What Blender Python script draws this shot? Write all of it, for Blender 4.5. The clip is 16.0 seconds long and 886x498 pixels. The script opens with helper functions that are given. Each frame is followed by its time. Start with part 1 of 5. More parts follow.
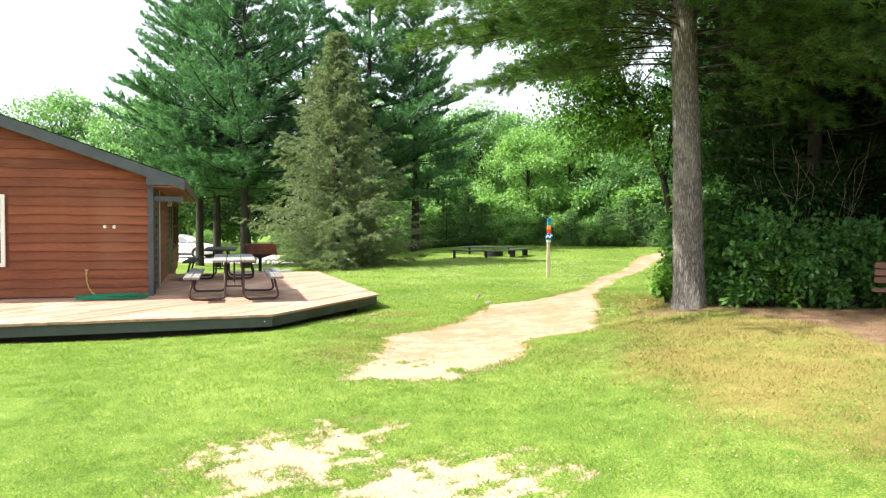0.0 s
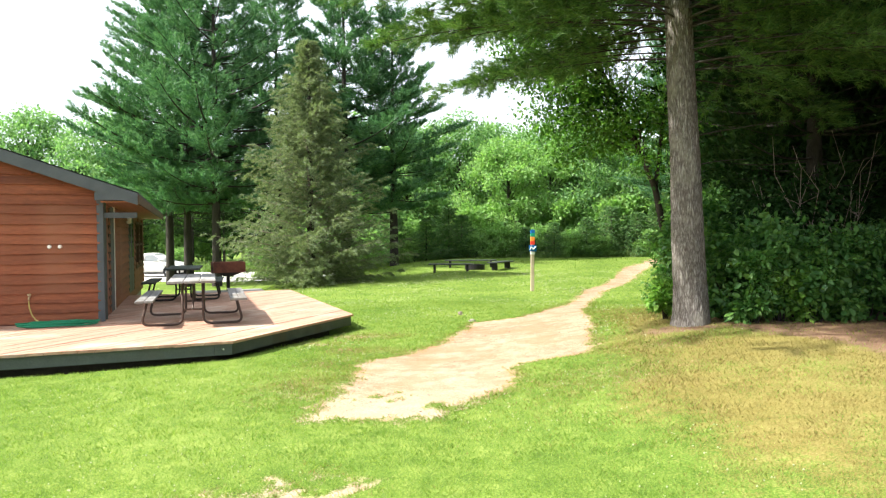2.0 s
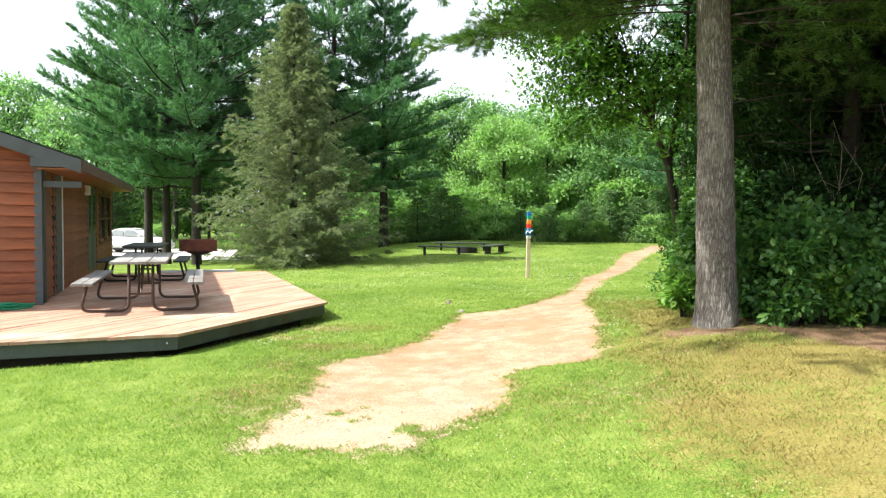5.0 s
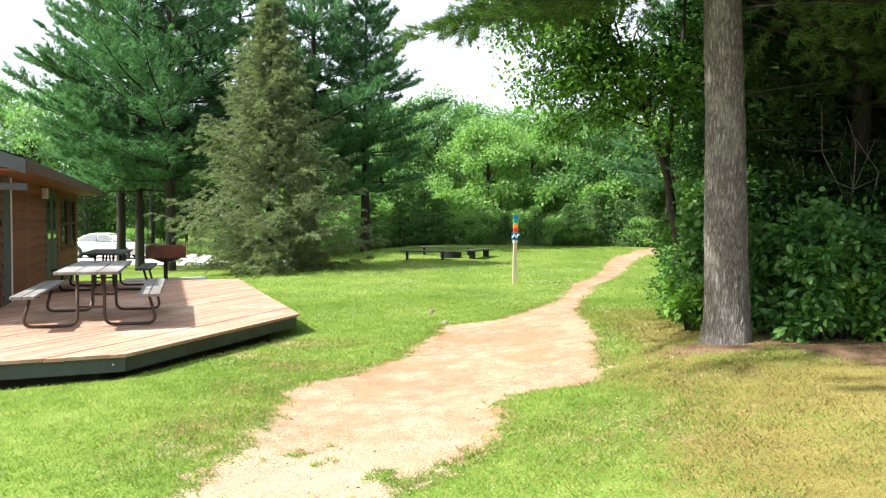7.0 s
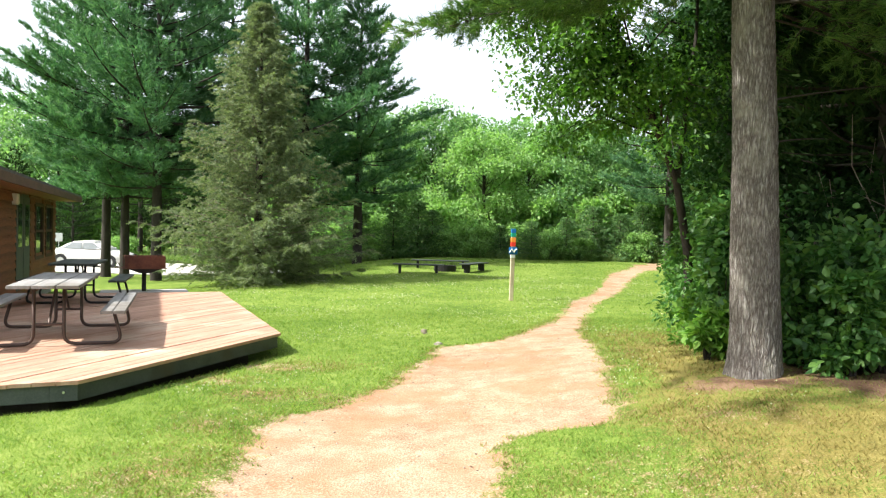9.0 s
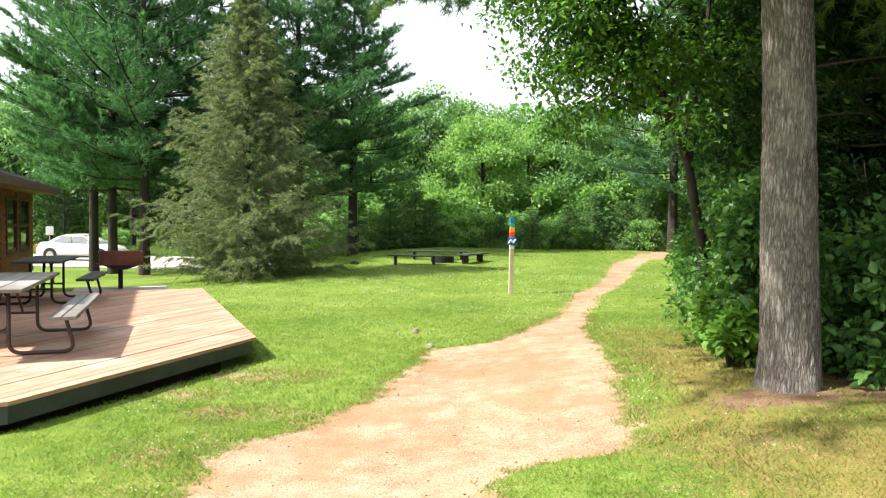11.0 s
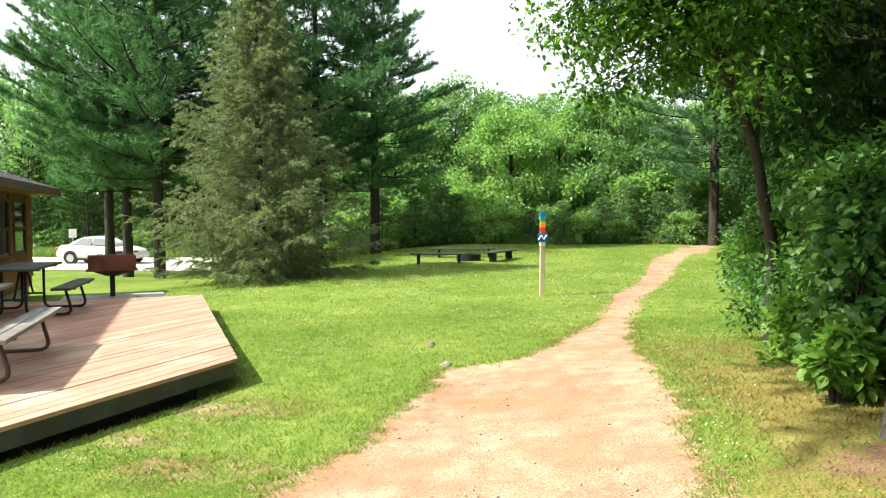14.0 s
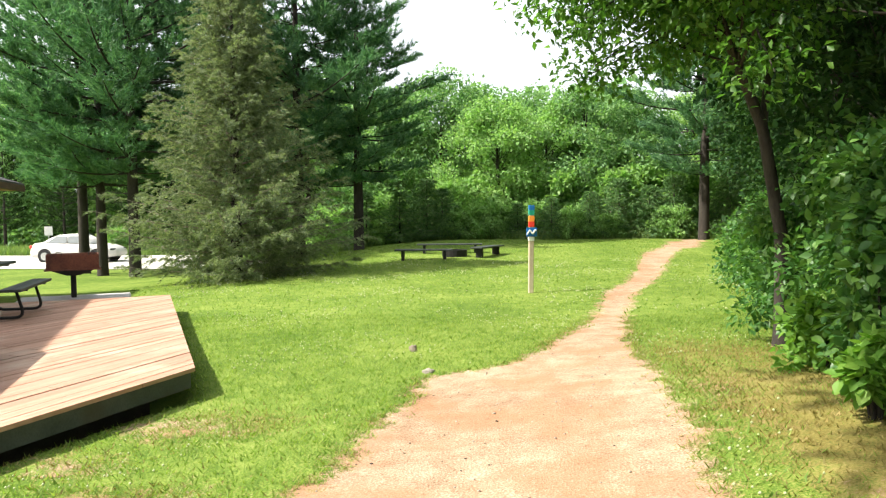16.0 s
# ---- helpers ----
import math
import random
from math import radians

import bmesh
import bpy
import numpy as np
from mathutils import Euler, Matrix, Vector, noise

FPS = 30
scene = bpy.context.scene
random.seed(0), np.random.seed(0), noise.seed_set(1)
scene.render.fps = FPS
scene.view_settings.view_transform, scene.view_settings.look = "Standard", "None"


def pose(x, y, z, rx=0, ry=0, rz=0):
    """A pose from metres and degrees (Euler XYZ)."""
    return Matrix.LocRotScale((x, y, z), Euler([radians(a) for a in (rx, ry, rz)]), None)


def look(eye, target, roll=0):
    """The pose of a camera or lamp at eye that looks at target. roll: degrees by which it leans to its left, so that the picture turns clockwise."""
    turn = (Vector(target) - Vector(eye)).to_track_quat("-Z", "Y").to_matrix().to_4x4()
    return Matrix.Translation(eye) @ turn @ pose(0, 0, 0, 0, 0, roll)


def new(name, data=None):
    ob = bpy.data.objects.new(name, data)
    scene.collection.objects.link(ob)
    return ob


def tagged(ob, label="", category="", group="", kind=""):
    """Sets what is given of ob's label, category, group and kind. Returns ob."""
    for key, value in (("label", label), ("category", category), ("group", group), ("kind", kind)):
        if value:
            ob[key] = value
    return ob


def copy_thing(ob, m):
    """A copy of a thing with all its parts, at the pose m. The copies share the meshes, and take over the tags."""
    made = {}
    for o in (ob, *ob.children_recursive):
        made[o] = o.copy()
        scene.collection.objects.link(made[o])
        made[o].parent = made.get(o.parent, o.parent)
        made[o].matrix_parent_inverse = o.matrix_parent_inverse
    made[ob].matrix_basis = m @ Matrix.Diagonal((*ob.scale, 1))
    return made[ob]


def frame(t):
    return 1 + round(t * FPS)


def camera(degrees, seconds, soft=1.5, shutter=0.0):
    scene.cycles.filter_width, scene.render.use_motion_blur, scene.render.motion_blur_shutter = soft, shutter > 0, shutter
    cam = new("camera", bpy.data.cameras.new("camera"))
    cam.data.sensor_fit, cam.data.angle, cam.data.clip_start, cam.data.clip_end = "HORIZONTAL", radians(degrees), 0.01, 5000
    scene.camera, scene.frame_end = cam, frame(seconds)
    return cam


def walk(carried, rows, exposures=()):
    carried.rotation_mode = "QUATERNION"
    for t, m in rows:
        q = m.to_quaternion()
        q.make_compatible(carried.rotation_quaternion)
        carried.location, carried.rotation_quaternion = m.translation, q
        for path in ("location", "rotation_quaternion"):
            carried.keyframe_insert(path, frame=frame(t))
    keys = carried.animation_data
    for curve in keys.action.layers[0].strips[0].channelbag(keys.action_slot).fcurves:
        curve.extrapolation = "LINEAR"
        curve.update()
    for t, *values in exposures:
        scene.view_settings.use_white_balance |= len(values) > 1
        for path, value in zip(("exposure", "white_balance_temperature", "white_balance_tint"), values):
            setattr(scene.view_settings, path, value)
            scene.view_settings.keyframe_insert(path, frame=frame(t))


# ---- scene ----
cam = camera(63.5, 16.0, soft=1.25)
PATH = [
    (0, (0.464, -1.025, 1.685), (0.164, 0.951, 1.608), 0.5),
    (0.5, (0.443, -0.789, 1.688), (0.182, 1.192, 1.589), -0.9),
    (1, (0.479, -0.501, 1.69), (0.238, 1.484, 1.625), -0.3),
    (1.5, (0.466, -0.278, 1.688), (0.209, 1.705, 1.638), 0.2),
    (2, (0.36, -0.012, 1.685), (0.113, 1.973, 1.644), -0.5),
    (2.5, (0.32, 0.203, 1.672), (0.04, 2.181, 1.564), -1.6),
    (3, (0.351, 0.492, 1.659), (0.065, 2.469, 1.569), 0.8),
    (3.5, (0.324, 0.729, 1.652), (0.077, 2.711, 1.546), 0.7),
    (3.7, (0.294, 0.841, 1.654), (0.069, 2.826, 1.557), 0.2),
    (5.8, (0.273, 1.884, 1.681), (0.057, 3.87, 1.592), 1.4),
    (6, (0.242, 1.99, 1.694), (0.043, 3.979, 1.61), 1.7),
    (6.5, (0.202, 2.151, 1.679), (0.023, 4.141, 1.592), 0.5),
    (7, (0.215, 2.358, 1.674), (0.031, 4.348, 1.591), 0.6),
    (7.5, (0.242, 2.577, 1.695), (0.048, 4.565, 1.582), 0.6),
    (8, (0.188, 2.78, 1.696), (-0.051, 4.763, 1.583), 1.6),
    (8.5, (0.138, 3.005, 1.701), (-0.064, 4.994, 1.624), 2.5),
    (9, (0.124, 3.173, 1.699), (-0.043, 5.165, 1.649), 1.4),
    (9.5, (0.162, 3.437, 1.735), (0.003, 5.43, 1.691), 0.8),
    (9.7, (0.192, 3.509, 1.715), (0.005, 5.499, 1.647), 1.4),
    (11.8, (0.168, 4.553, 1.751), (0.008, 6.544, 1.656), 0.5),
    (12, (0.169, 4.668, 1.741), (-0.009, 6.656, 1.615), 0.5),
    (12.5, (0.141, 4.95, 1.738), (-0.006, 6.941, 1.607), 0.1),
    (13, (0.113, 5.154, 1.741), (-0.015, 7.146, 1.611), -0.0),
    (13.5, (0.146, 5.459, 1.732), (-0.042, 7.448, 1.643), -0.3),
    (14, (0.206, 5.677, 1.727), (-0.048, 7.658, 1.634), -0.2),
    (14.5, (0.192, 5.888, 1.698), (-0.019, 7.875, 1.618), 0.8),
    (15, (0.122, 6.074, 1.7), (-0.08, 8.063, 1.633), 0.7),
    (15.5, (0.115, 6.209, 1.68), (-0.097, 8.193, 1.553), -0.4),
    (16, (0.172, 6.431, 1.689), (-0.046, 8.416, 1.584), -0.5),
]
walk(cam, [(t, look(eye, target, roll)) for t, eye, target, roll in PATH],
     [(0, 1.46, 6300, 10), (3.5, 1.38, 6250, 10), (6, 1.31, 6200, 10), (9.5, 1.26, 6300, 10), (12, 1.26, 6500, 10), (16, 1.23, 6550, 10)])

# ---- light ----
SUN_EL, SUN_AZ = radians(46.0), radians(180 + 18)          # the sun stands to the south-west of the lawn
world = bpy.data.worlds.new("world")
scene.world = world
world.use_nodes = True
wn, wl = world.node_tree.nodes, world.node_tree.links
sky = wn.new("ShaderNodeTexSky")
sky.sky_type, sky.sun_disc = "NISHITA", False
sky.sun_elevation, sky.sun_rotation = SUN_EL, math.pi / 2 - SUN_AZ
sky.air_density, sky.dust_density, sky.ozone_density = 1.0, 6.0, 1.0
haze = wn.new("ShaderNodeMixRGB")
haze.inputs[0].default_value = 0.8
haze.inputs[2].default_value = (5.6, 5.9, 6.2, 1)            # thin bright cloud over the whole sky
wl.new(sky.outputs[0], haze.inputs[1])
wl.new(haze.outputs[0], wn["Background"].inputs[0])
wn["Background"].inputs[1].default_value = 0.114
sun = new("sun", bpy.data.lights.new("sun", "SUN"))
sun.data.energy, sun.data.angle, sun.data.color = 4.9, radians(1.5), (1.0, 0.95, 0.84)
SUN_DIR = Vector((math.cos(SUN_AZ) * math.cos(SUN_EL), math.sin(SUN_AZ) * math.cos(SUN_EL), math.sin(SUN_EL)))
sun.matrix_world = look(SUN_DIR * 60, (0, 0, 0))
scene.view_settings.exposure = 1.3


# ---- materials ----
def nodes_of(name):
    m = bpy.data.materials.new(name)
    m.use_nodes = True
    return m, m.node_tree.nodes, m.node_tree.links


def noise_node(n, l, scale, detail=4.0, vec=None, stretch=None, obj=True):
    tc = n.new("ShaderNodeTexCoord")
    mp = n.new("ShaderNodeMapping")
    if stretch:
        mp.inputs["Scale"].default_value = stretch
    l.new(tc.outputs["Object" if obj else "Generated"], mp.inputs[0])
    t = n.new("ShaderNodeTexNoise")
    t.inputs["Scale"].default_value, t.inputs["Detail"].default_value = scale, detail
    l.new(mp.outputs[0], t.inputs["Vector"])
    return t


def ramp(n, l, src, stops):
    r = n.new("ShaderNodeValToRGB")
    e = r.color_ramp.elements
    e[0].position, e[0].color = stops[0][0], (*stops[0][1], 1)
    e[1].position, e[1].color = stops[-1][0], (*stops[-1][1], 1)
    for p, c in stops[1:-1]:
        k = e.new(p)
        k.color = (*c, 1)
    l.new(src, r.inputs[0])
    return r


def mix(n, l, fac, a, b, mode="MIX"):
    m = n.new("ShaderNodeMixRGB")
    m.blend_type = mode
    for s, v in ((m.inputs[0], fac), (m.inputs[1], a), (m.inputs[2], b)):
        if isinstance(v, (int, float)):
            s.default_value = v
        elif isinstance(v, tuple):
            s.default_value = (*v, 1)
        else:
            l.new(v, s)
    return m.outputs[0]


def bump(n, l, height, strength, distance=0.02):
    b = n.new("ShaderNodeBump")
    b.inputs["Strength"].default_value, b.inputs["Distance"].default_value = strength, distance
    l.new(height, b.inputs["Height"])
    return b.outputs[0]


def surface(name, dark, light, scale=6.0, fine=60.0, rough=0.7, metal=0.0, bumpy=0.3, stretch=None, stain=None, spread=0.0, spec=0.3):
    """A grained surface: two noises mix two colours, a third stains; single pieces differ by their random number."""
    m, n, l = nodes_of(name)
    p = n["Principled BSDF"]
    big, small = noise_node(n, l, scale, 5, stretch=stretch), noise_node(n, l, fine, 3, stretch=stretch)
    both = mix(n, l, 0.45, big.outputs[0], small.outputs[0])
    col = ramp(n, l, both, [(0.32, dark), (0.68, light)]).outputs[0]
    if stain:
        s = noise_node(n, l, scale * 0.35, 6)
        k = ramp(n, l, s.outputs[0], [(0.52, (0, 0, 0)), (0.68, (1, 1, 1))])
        col = mix(n, l, k.outputs[0], col, stain)
    if spread:
        o = n.new("ShaderNodeObjectInfo")
        h = n.new("ShaderNodeHueSaturation")
        mr = n.new("ShaderNodeMapRange")
        mr.inputs["To Min"].default_value, mr.inputs["To Max"].default_value = 1 - spread, 1 + spread
        l.new(o.outputs["Random"], mr.inputs[0])
        l.new(mr.outputs[0], h.inputs["Value"])
        l.new(col, h.inputs["Color"])
        col = h.outputs[0]
    l.new(col, p.inputs["Base Color"])
    p.inputs["Roughness"].default_value, p.inputs["Metallic"].default_value = rough, metal
    p.inputs["Specular IOR Level"].default_value = spec
    if bumpy:
        l.new(bump(n, l, both, bumpy), p.inputs["Normal"])
    return m


def leafy(name, stops, rough=0.5, through_light=0.35, spec=0.3, patch=0.6, glow=(1.12, 1.25, 0.62), clumps=0.0):
    """Leaves and needles: every one has its own tint, light passes through them."""
    m, n, l = nodes_of(name)
    p, out = n["Principled BSDF"], n["Material Output"]
    g = n.new("ShaderNodeNewGeometry")
    big = noise_node(n, l, patch, 3)
    if clumps:
        small = noise_node(n, l, clumps, 4)
        v = mix(n, l, 0.30, mix(n, l, 0.55, big.outputs[0], small.outputs[0]), g.outputs["Random Per Island"])
    else:
        v = mix(n, l, 0.45, g.outputs["Random Per Island"], big.outputs[0])
    col = ramp(n, l, v, stops).outputs[0]
    l.new(col, p.inputs["Base Color"])
    p.inputs["Roughness"].default_value, p.inputs["Specular IOR Level"].default_value = rough, spec
    t = n.new("ShaderNodeBsdfTranslucent")
    l.new(mix(n, l, 1.0, col, glow, "MULTIPLY"), t.inputs["Color"])
    s = n.new("ShaderNodeMixShader")
    s.inputs[0].default_value = through_light
    l.new(p.outputs[0], s.inputs[1])
    l.new(t.outputs[0], s.inputs[2])
    l.new(s.outputs[0], out.inputs["Surface"])
    return m


M = {}
M["pine"] = leafy("pine_needles", [(0.15, (0.040, 0.112, 0.056)), (0.5, (0.094, 0.212, 0.098)), (0.85, (0.195, 0.335, 0.140))], 0.5, 0.36, glow=(1.0, 1.2, 0.75))
M["pine_near"] = leafy("near_pine_needles", [(0.15, (0.036, 0.090, 0.024)), (0.5, (0.078, 0.165, 0.042)), (0.85, (0.18, 0.28, 0.075))], 0.5, 0.45)
M["spruce"] = leafy("spruce_needles", [(0.2, (0.090, 0.128, 0.066)), (0.5, (0.170, 0.218, 0.118)), (0.8, (0.30, 0.345, 0.195))], 0.6, 0.38, patch=0.9)
M["leaf_light"] = leafy("light_leaves", [(0.2, (0.150, 0.285, 0.090)), (0.5, (0.235, 0.405, 0.138)), (0.8, (0.35, 0.51, 0.195))], 0.5, 0.48)
M["leaf_mid"] = leafy("forest_leaves", [(0.2, (0.105, 0.215, 0.086)), (0.5, (0.172, 0.318, 0.130)), (0.8, (0.265, 0.415, 0.180))], 0.5, 0.46)
M["leaf_shrub"] = leafy("shrub_leaves", [(0.2, (0.040, 0.115, 0.030)), (0.5, (0.080, 0.195, 0.048)), (0.88, (0.18, 0.32, 0.075))], 0.42, 0.45, 0.4, patch=1.2)
# darker copies of the shrub and near-pine colours, with the wood's shade put in
M["leaf_shaded"] = leafy("shaded_leaves", [(0.2, (0.011, 0.034, 0.010)), (0.5, (0.021, 0.056, 0.016)), (0.88, (0.05, 0.100, 0.028))], 0.7, 0.3, 0.08)
M["pine_shaded"] = leafy("shaded_needles", [(0.15, (0.011, 0.029, 0.009)), (0.5, (0.021, 0.049, 0.014)), (0.85, (0.047, 0.080, 0.023))], 0.7, 0.25, 0.08)
M["young"] = leafy("young_spruce_needles", [(0.2, (0.060, 0.135, 0.050)), (0.5, (0.110, 0.215, 0.078)), (0.85, (0.20, 0.32, 0.115))], 0.6, 0.35)
M["leaf_new"] = leafy("fresh_leaves", [(0.2, (0.085, 0.200, 0.030)), (0.5, (0.150, 0.300, 0.050)), (0.85, (0.26, 0.41, 0.085))], 0.45, 0.5)
M["leaf_cherry"] = leafy("cherry_leaves", [(0.2, (0.040, 0.110, 0.020)), (0.5, (0.082, 0.190, 0.034)), (0.85, (0.17, 0.33, 0.062))], 0.4, 0.55, 0.35)
M["bank_grass"] = leafy("tall_grass_blades", [(0.2, (0.12, 0.22, 0.06)), (0.55, (0.19, 0.29, 0.085)), (0.85, (0.30, 0.35, 0.14))], 0.6, 0.4)
M["lawn"] = leafy("lawn_blades", [(0.28, (0.112, 0.205, 0.030)), (0.48, (0.175, 0.275, 0.045)), (0.70, (0.34, 0.40, 0.110))], 0.6, 0.5, patch=0.8, clumps=7.0)
M["dry"] = leafy("dry_lawn_blades", [(0.28, (0.115, 0.108, 0.026)), (0.5, (0.215, 0.172, 0.050)), (0.72, (0.36, 0.275, 0.108))], 0.6, 0.3, patch=0.8, clumps=7.0)
M["clover"] = surface("clover_flower", (0.32, 0.38, 0.17), (0.47, 0.51, 0.30), 30, 200, 0.8)
M["bark_dark"] = surface("dark_bark", (0.020, 0.017, 0.014), (0.058, 0.049, 0.041), 9, 50, 0.95, bumpy=0.6, stretch=(1, 1, 0.3))
M["dead_wood"] = surface("dead_twigs", (0.16, 0.13, 0.10), (0.30, 0.25, 0.20), 8, 50, 0.9)
M["siding"] = surface("stained_siding", (0.110, 0.030, 0.013), (0.300, 0.098, 0.040), 2.6, 26, 0.62, bumpy=0.5, stretch=(0.30, 1, 4), stain=(0.24, 0.092, 0.045), spread=0.20)
M["trim"] = surface("grey_blue_trim", (0.060, 0.072, 0.080), (0.095, 0.11, 0.12), 5, 60, 0.6, bumpy=0.15)
M["green_trim"] = surface("grey_green_paint", (0.050, 0.060, 0.055), (0.090, 0.102, 0.092), 4, 60, 0.6, bumpy=0.15, stain=(0.07, 0.065, 0.05))
M["deck"] = surface("deck_board_stain", (0.33, 0.170, 0.112), (0.49, 0.315, 0.230), 3.5, 45, 0.7, bumpy=0.4, stretch=(0.25, 4, 1), stain=(0.50, 0.36, 0.275), spread=0.12)
M["shingle"] = surface("asphalt_shingles", (0.045, 0.045, 0.048), (0.11, 0.11, 0.115), 8, 120, 0.95, bumpy=0.5)
M["soffit"] = surface("soffit_wood", (0.25, 0.10, 0.05), (0.36, 0.15, 0.075), 4, 40, 0.7, stretch=(3, 0.4, 1))
M["eave"] = surface("weathered_eave_board", (0.060, 0.036, 0.026), (0.13, 0.075, 0.05), 4, 40, 0.8, stretch=(3, 0.4, 1))
M["concrete"] = surface("concrete", (0.30, 0.29, 0.27), (0.46, 0.45, 0.42), 6, 90, 0.9)
# near-black: the shade under the deck is put into this colour
M["deck_shade"] = surface("underdeck_shade", (0.03, 0.026, 0.02), (0.06, 0.05, 0.04), 6, 60, 1.0)
M["table_wood"] = surface("weathered_planks", (0.15, 0.145, 0.14), (0.31, 0.30, 0.29), 3, 40, 0.75, bumpy=0.4, stretch=(5, 0.3, 1), stain=(0.13, 0.11, 0.09), spread=0.14)
M["table_steel"] = surface("brown_steel_tube", (0.055, 0.035, 0.028), (0.10, 0.066, 0.052), 8, 90, 0.45, metal=0.2, bumpy=0.1)
M["rust"] = surface("rusty_grill_steel", (0.075, 0.030, 0.022), (0.19, 0.075, 0.048), 5, 50, 0.75, metal=0.25, bumpy=0.4, stain=(0.03, 0.025, 0.025))
M["black_steel"] = surface("black_steel", (0.014, 0.014, 0.014), (0.035, 0.033, 0.032), 8, 80, 0.55, metal=0.3, bumpy=0.15)
M["dark_bench"] = surface("dark_green_planks", (0.028, 0.036, 0.031), (0.062, 0.072, 0.064), 4, 50, 0.6)
M["bench_brown"] = surface("brown_recycled_planks", (0.13, 0.060, 0.042), (0.24, 0.12, 0.085), 4, 60, 0.7, spread=0.1)
M["post"] = surface("weathered_post", (0.36, 0.29, 0.20), (0.58, 0.49, 0.36), 4, 50, 0.85, stretch=(3, 3, 0.4), bumpy=0.4)
for key, c in (("blue", (0.015, 0.14, 0.42)), ("teal", (0.015, 0.30, 0.20)), ("orange", (0.85, 0.28, 0.04)), ("red", (0.75, 0.045, 0.03)), ("white", (0.78, 0.78, 0.76)),
               ("hose", (0.012, 0.20, 0.095)), ("yellow", (0.45, 0.38, 0.12)), ("car", (0.62, 0.61, 0.59)), ("tyre", (0.02, 0.02, 0.02))):
    M[key] = surface(key + "_paint", tuple(v * 0.85 for v in c), c, 6, 70, 0.35 if key == "car" else 0.5, bumpy=0.05)
M["rim"] = surface("alloy", (0.45, 0.45, 0.46), (0.6, 0.6, 0.6), 10, 80, 0.3, metal=0.9, bumpy=0)
M["brass"] = surface("old_brass", (0.4, 0.3, 0.16), (0.6, 0.5, 0.3), 20, 80, 0.4, metal=0.8, bumpy=0.1)
M["lamp_white"] = surface("white_plastic", (0.72, 0.71, 0.66), (0.82, 0.81, 0.77), 10, 80, 0.5, bumpy=0.05)
M["stone"] = surface("field_stone", (0.20, 0.18, 0.15), (0.40, 0.36, 0.30), 12, 60, 0.9, bumpy=0.5)
M["gravel"] = surface("pale_gravel", (0.42, 0.40, 0.36), (0.60, 0.58, 0.54), 0.6, 12, 0.95, bumpy=0.3)


def glass(name):
    m, n, l = nodes_of(name)
    p = n["Principled BSDF"]
    p.inputs["Base Color"].default_value = (0.02, 0.025, 0.025, 1)
    p.inputs["Roughness"].default_value, p.inputs["Specular IOR Level"].default_value = 0.05, 0.6
    t = noise_node(n, l, 1.5, 2)
    l.new(bump(n, l, t.outputs[0], 0.02), p.inputs["Normal"])
    return m


M["glass"] = glass("dark_window_glass")
# pale base colour: the sky's reflection is put into the car glass
M["car_glass"] = surface("sky_reflection_glass", (0.20, 0.22, 0.23), (0.27, 0.29, 0.30), 3, 40, 0.08, bumpy=0, spec=0.6)


def furrowed_bark(name):
    """Old pine bark: long grey plates between dark winding furrows, with pale lichen."""
    m, n, l = nodes_of(name)
    p = n["Principled BSDF"]
    tc = n.new("ShaderNodeTexCoord")
    warp = noise_node(n, l, 5.0, 4)
    off = n.new("ShaderNodeVectorMath")
    off.operation = "MULTIPLY_ADD"
    l.new(warp.outputs["Color"], off.inputs[0])
    off.inputs[1].default_value = (0.045, 0.045, 0.16)
    l.new(tc.outputs["Object"], off.inputs[2])
    mp = n.new("ShaderNodeMapping")
    mp.inputs["Scale"].default_value = (1, 1, 0.16)
    l.new(off.outputs[0], mp.inputs[0])
    edges = []
    for scale in (36, 82):
        v = n.new("ShaderNodeTexVoronoi")
        v.feature = "DISTANCE_TO_EDGE"
        v.inputs["Scale"].default_value = scale
        l.new(mp.outputs[0], v.inputs["Vector"])
        edges.append(ramp(n, l, v.outputs["Distance"], [(0.0, (0, 0, 0)), (0.42, (1, 1, 1))]).outputs[0])
    plate = mix(n, l, 0.45, edges[0], edges[1])
    grain = noise_node(n, l, 60, 5, stretch=(1, 1, 0.3))
    height = mix(n, l, 0.42, plate, grain.outputs[0])
    col = ramp(n, l, height, [(0.20, (0.085, 0.070, 0.060)), (0.42, (0.180, 0.162, 0.146)), (0.68, (0.37, 0.350, 0.325))]).outputs[0]
    lichen = ramp(n, l, noise_node(n, l, 2.4, 7).outputs[0], [(0.55, (0, 0, 0)), (0.70, (1, 1, 1))]).outputs[0]
    col = mix(n, l, mix(n, l, 0.55, (0, 0, 0), lichen), col, (0.33, 0.315, 0.26))
    l.new(col, p.inputs["Base Color"])
    p.inputs["Roughness"].default_value, p.inputs["Specular IOR Level"].default_value = 0.95, 0.15
    l.new(bump(n, l, height, 1.0, 0.03), p.inputs["Normal"])
    return m


M["old_bark"] = furrowed_bark("old_pine_bark")


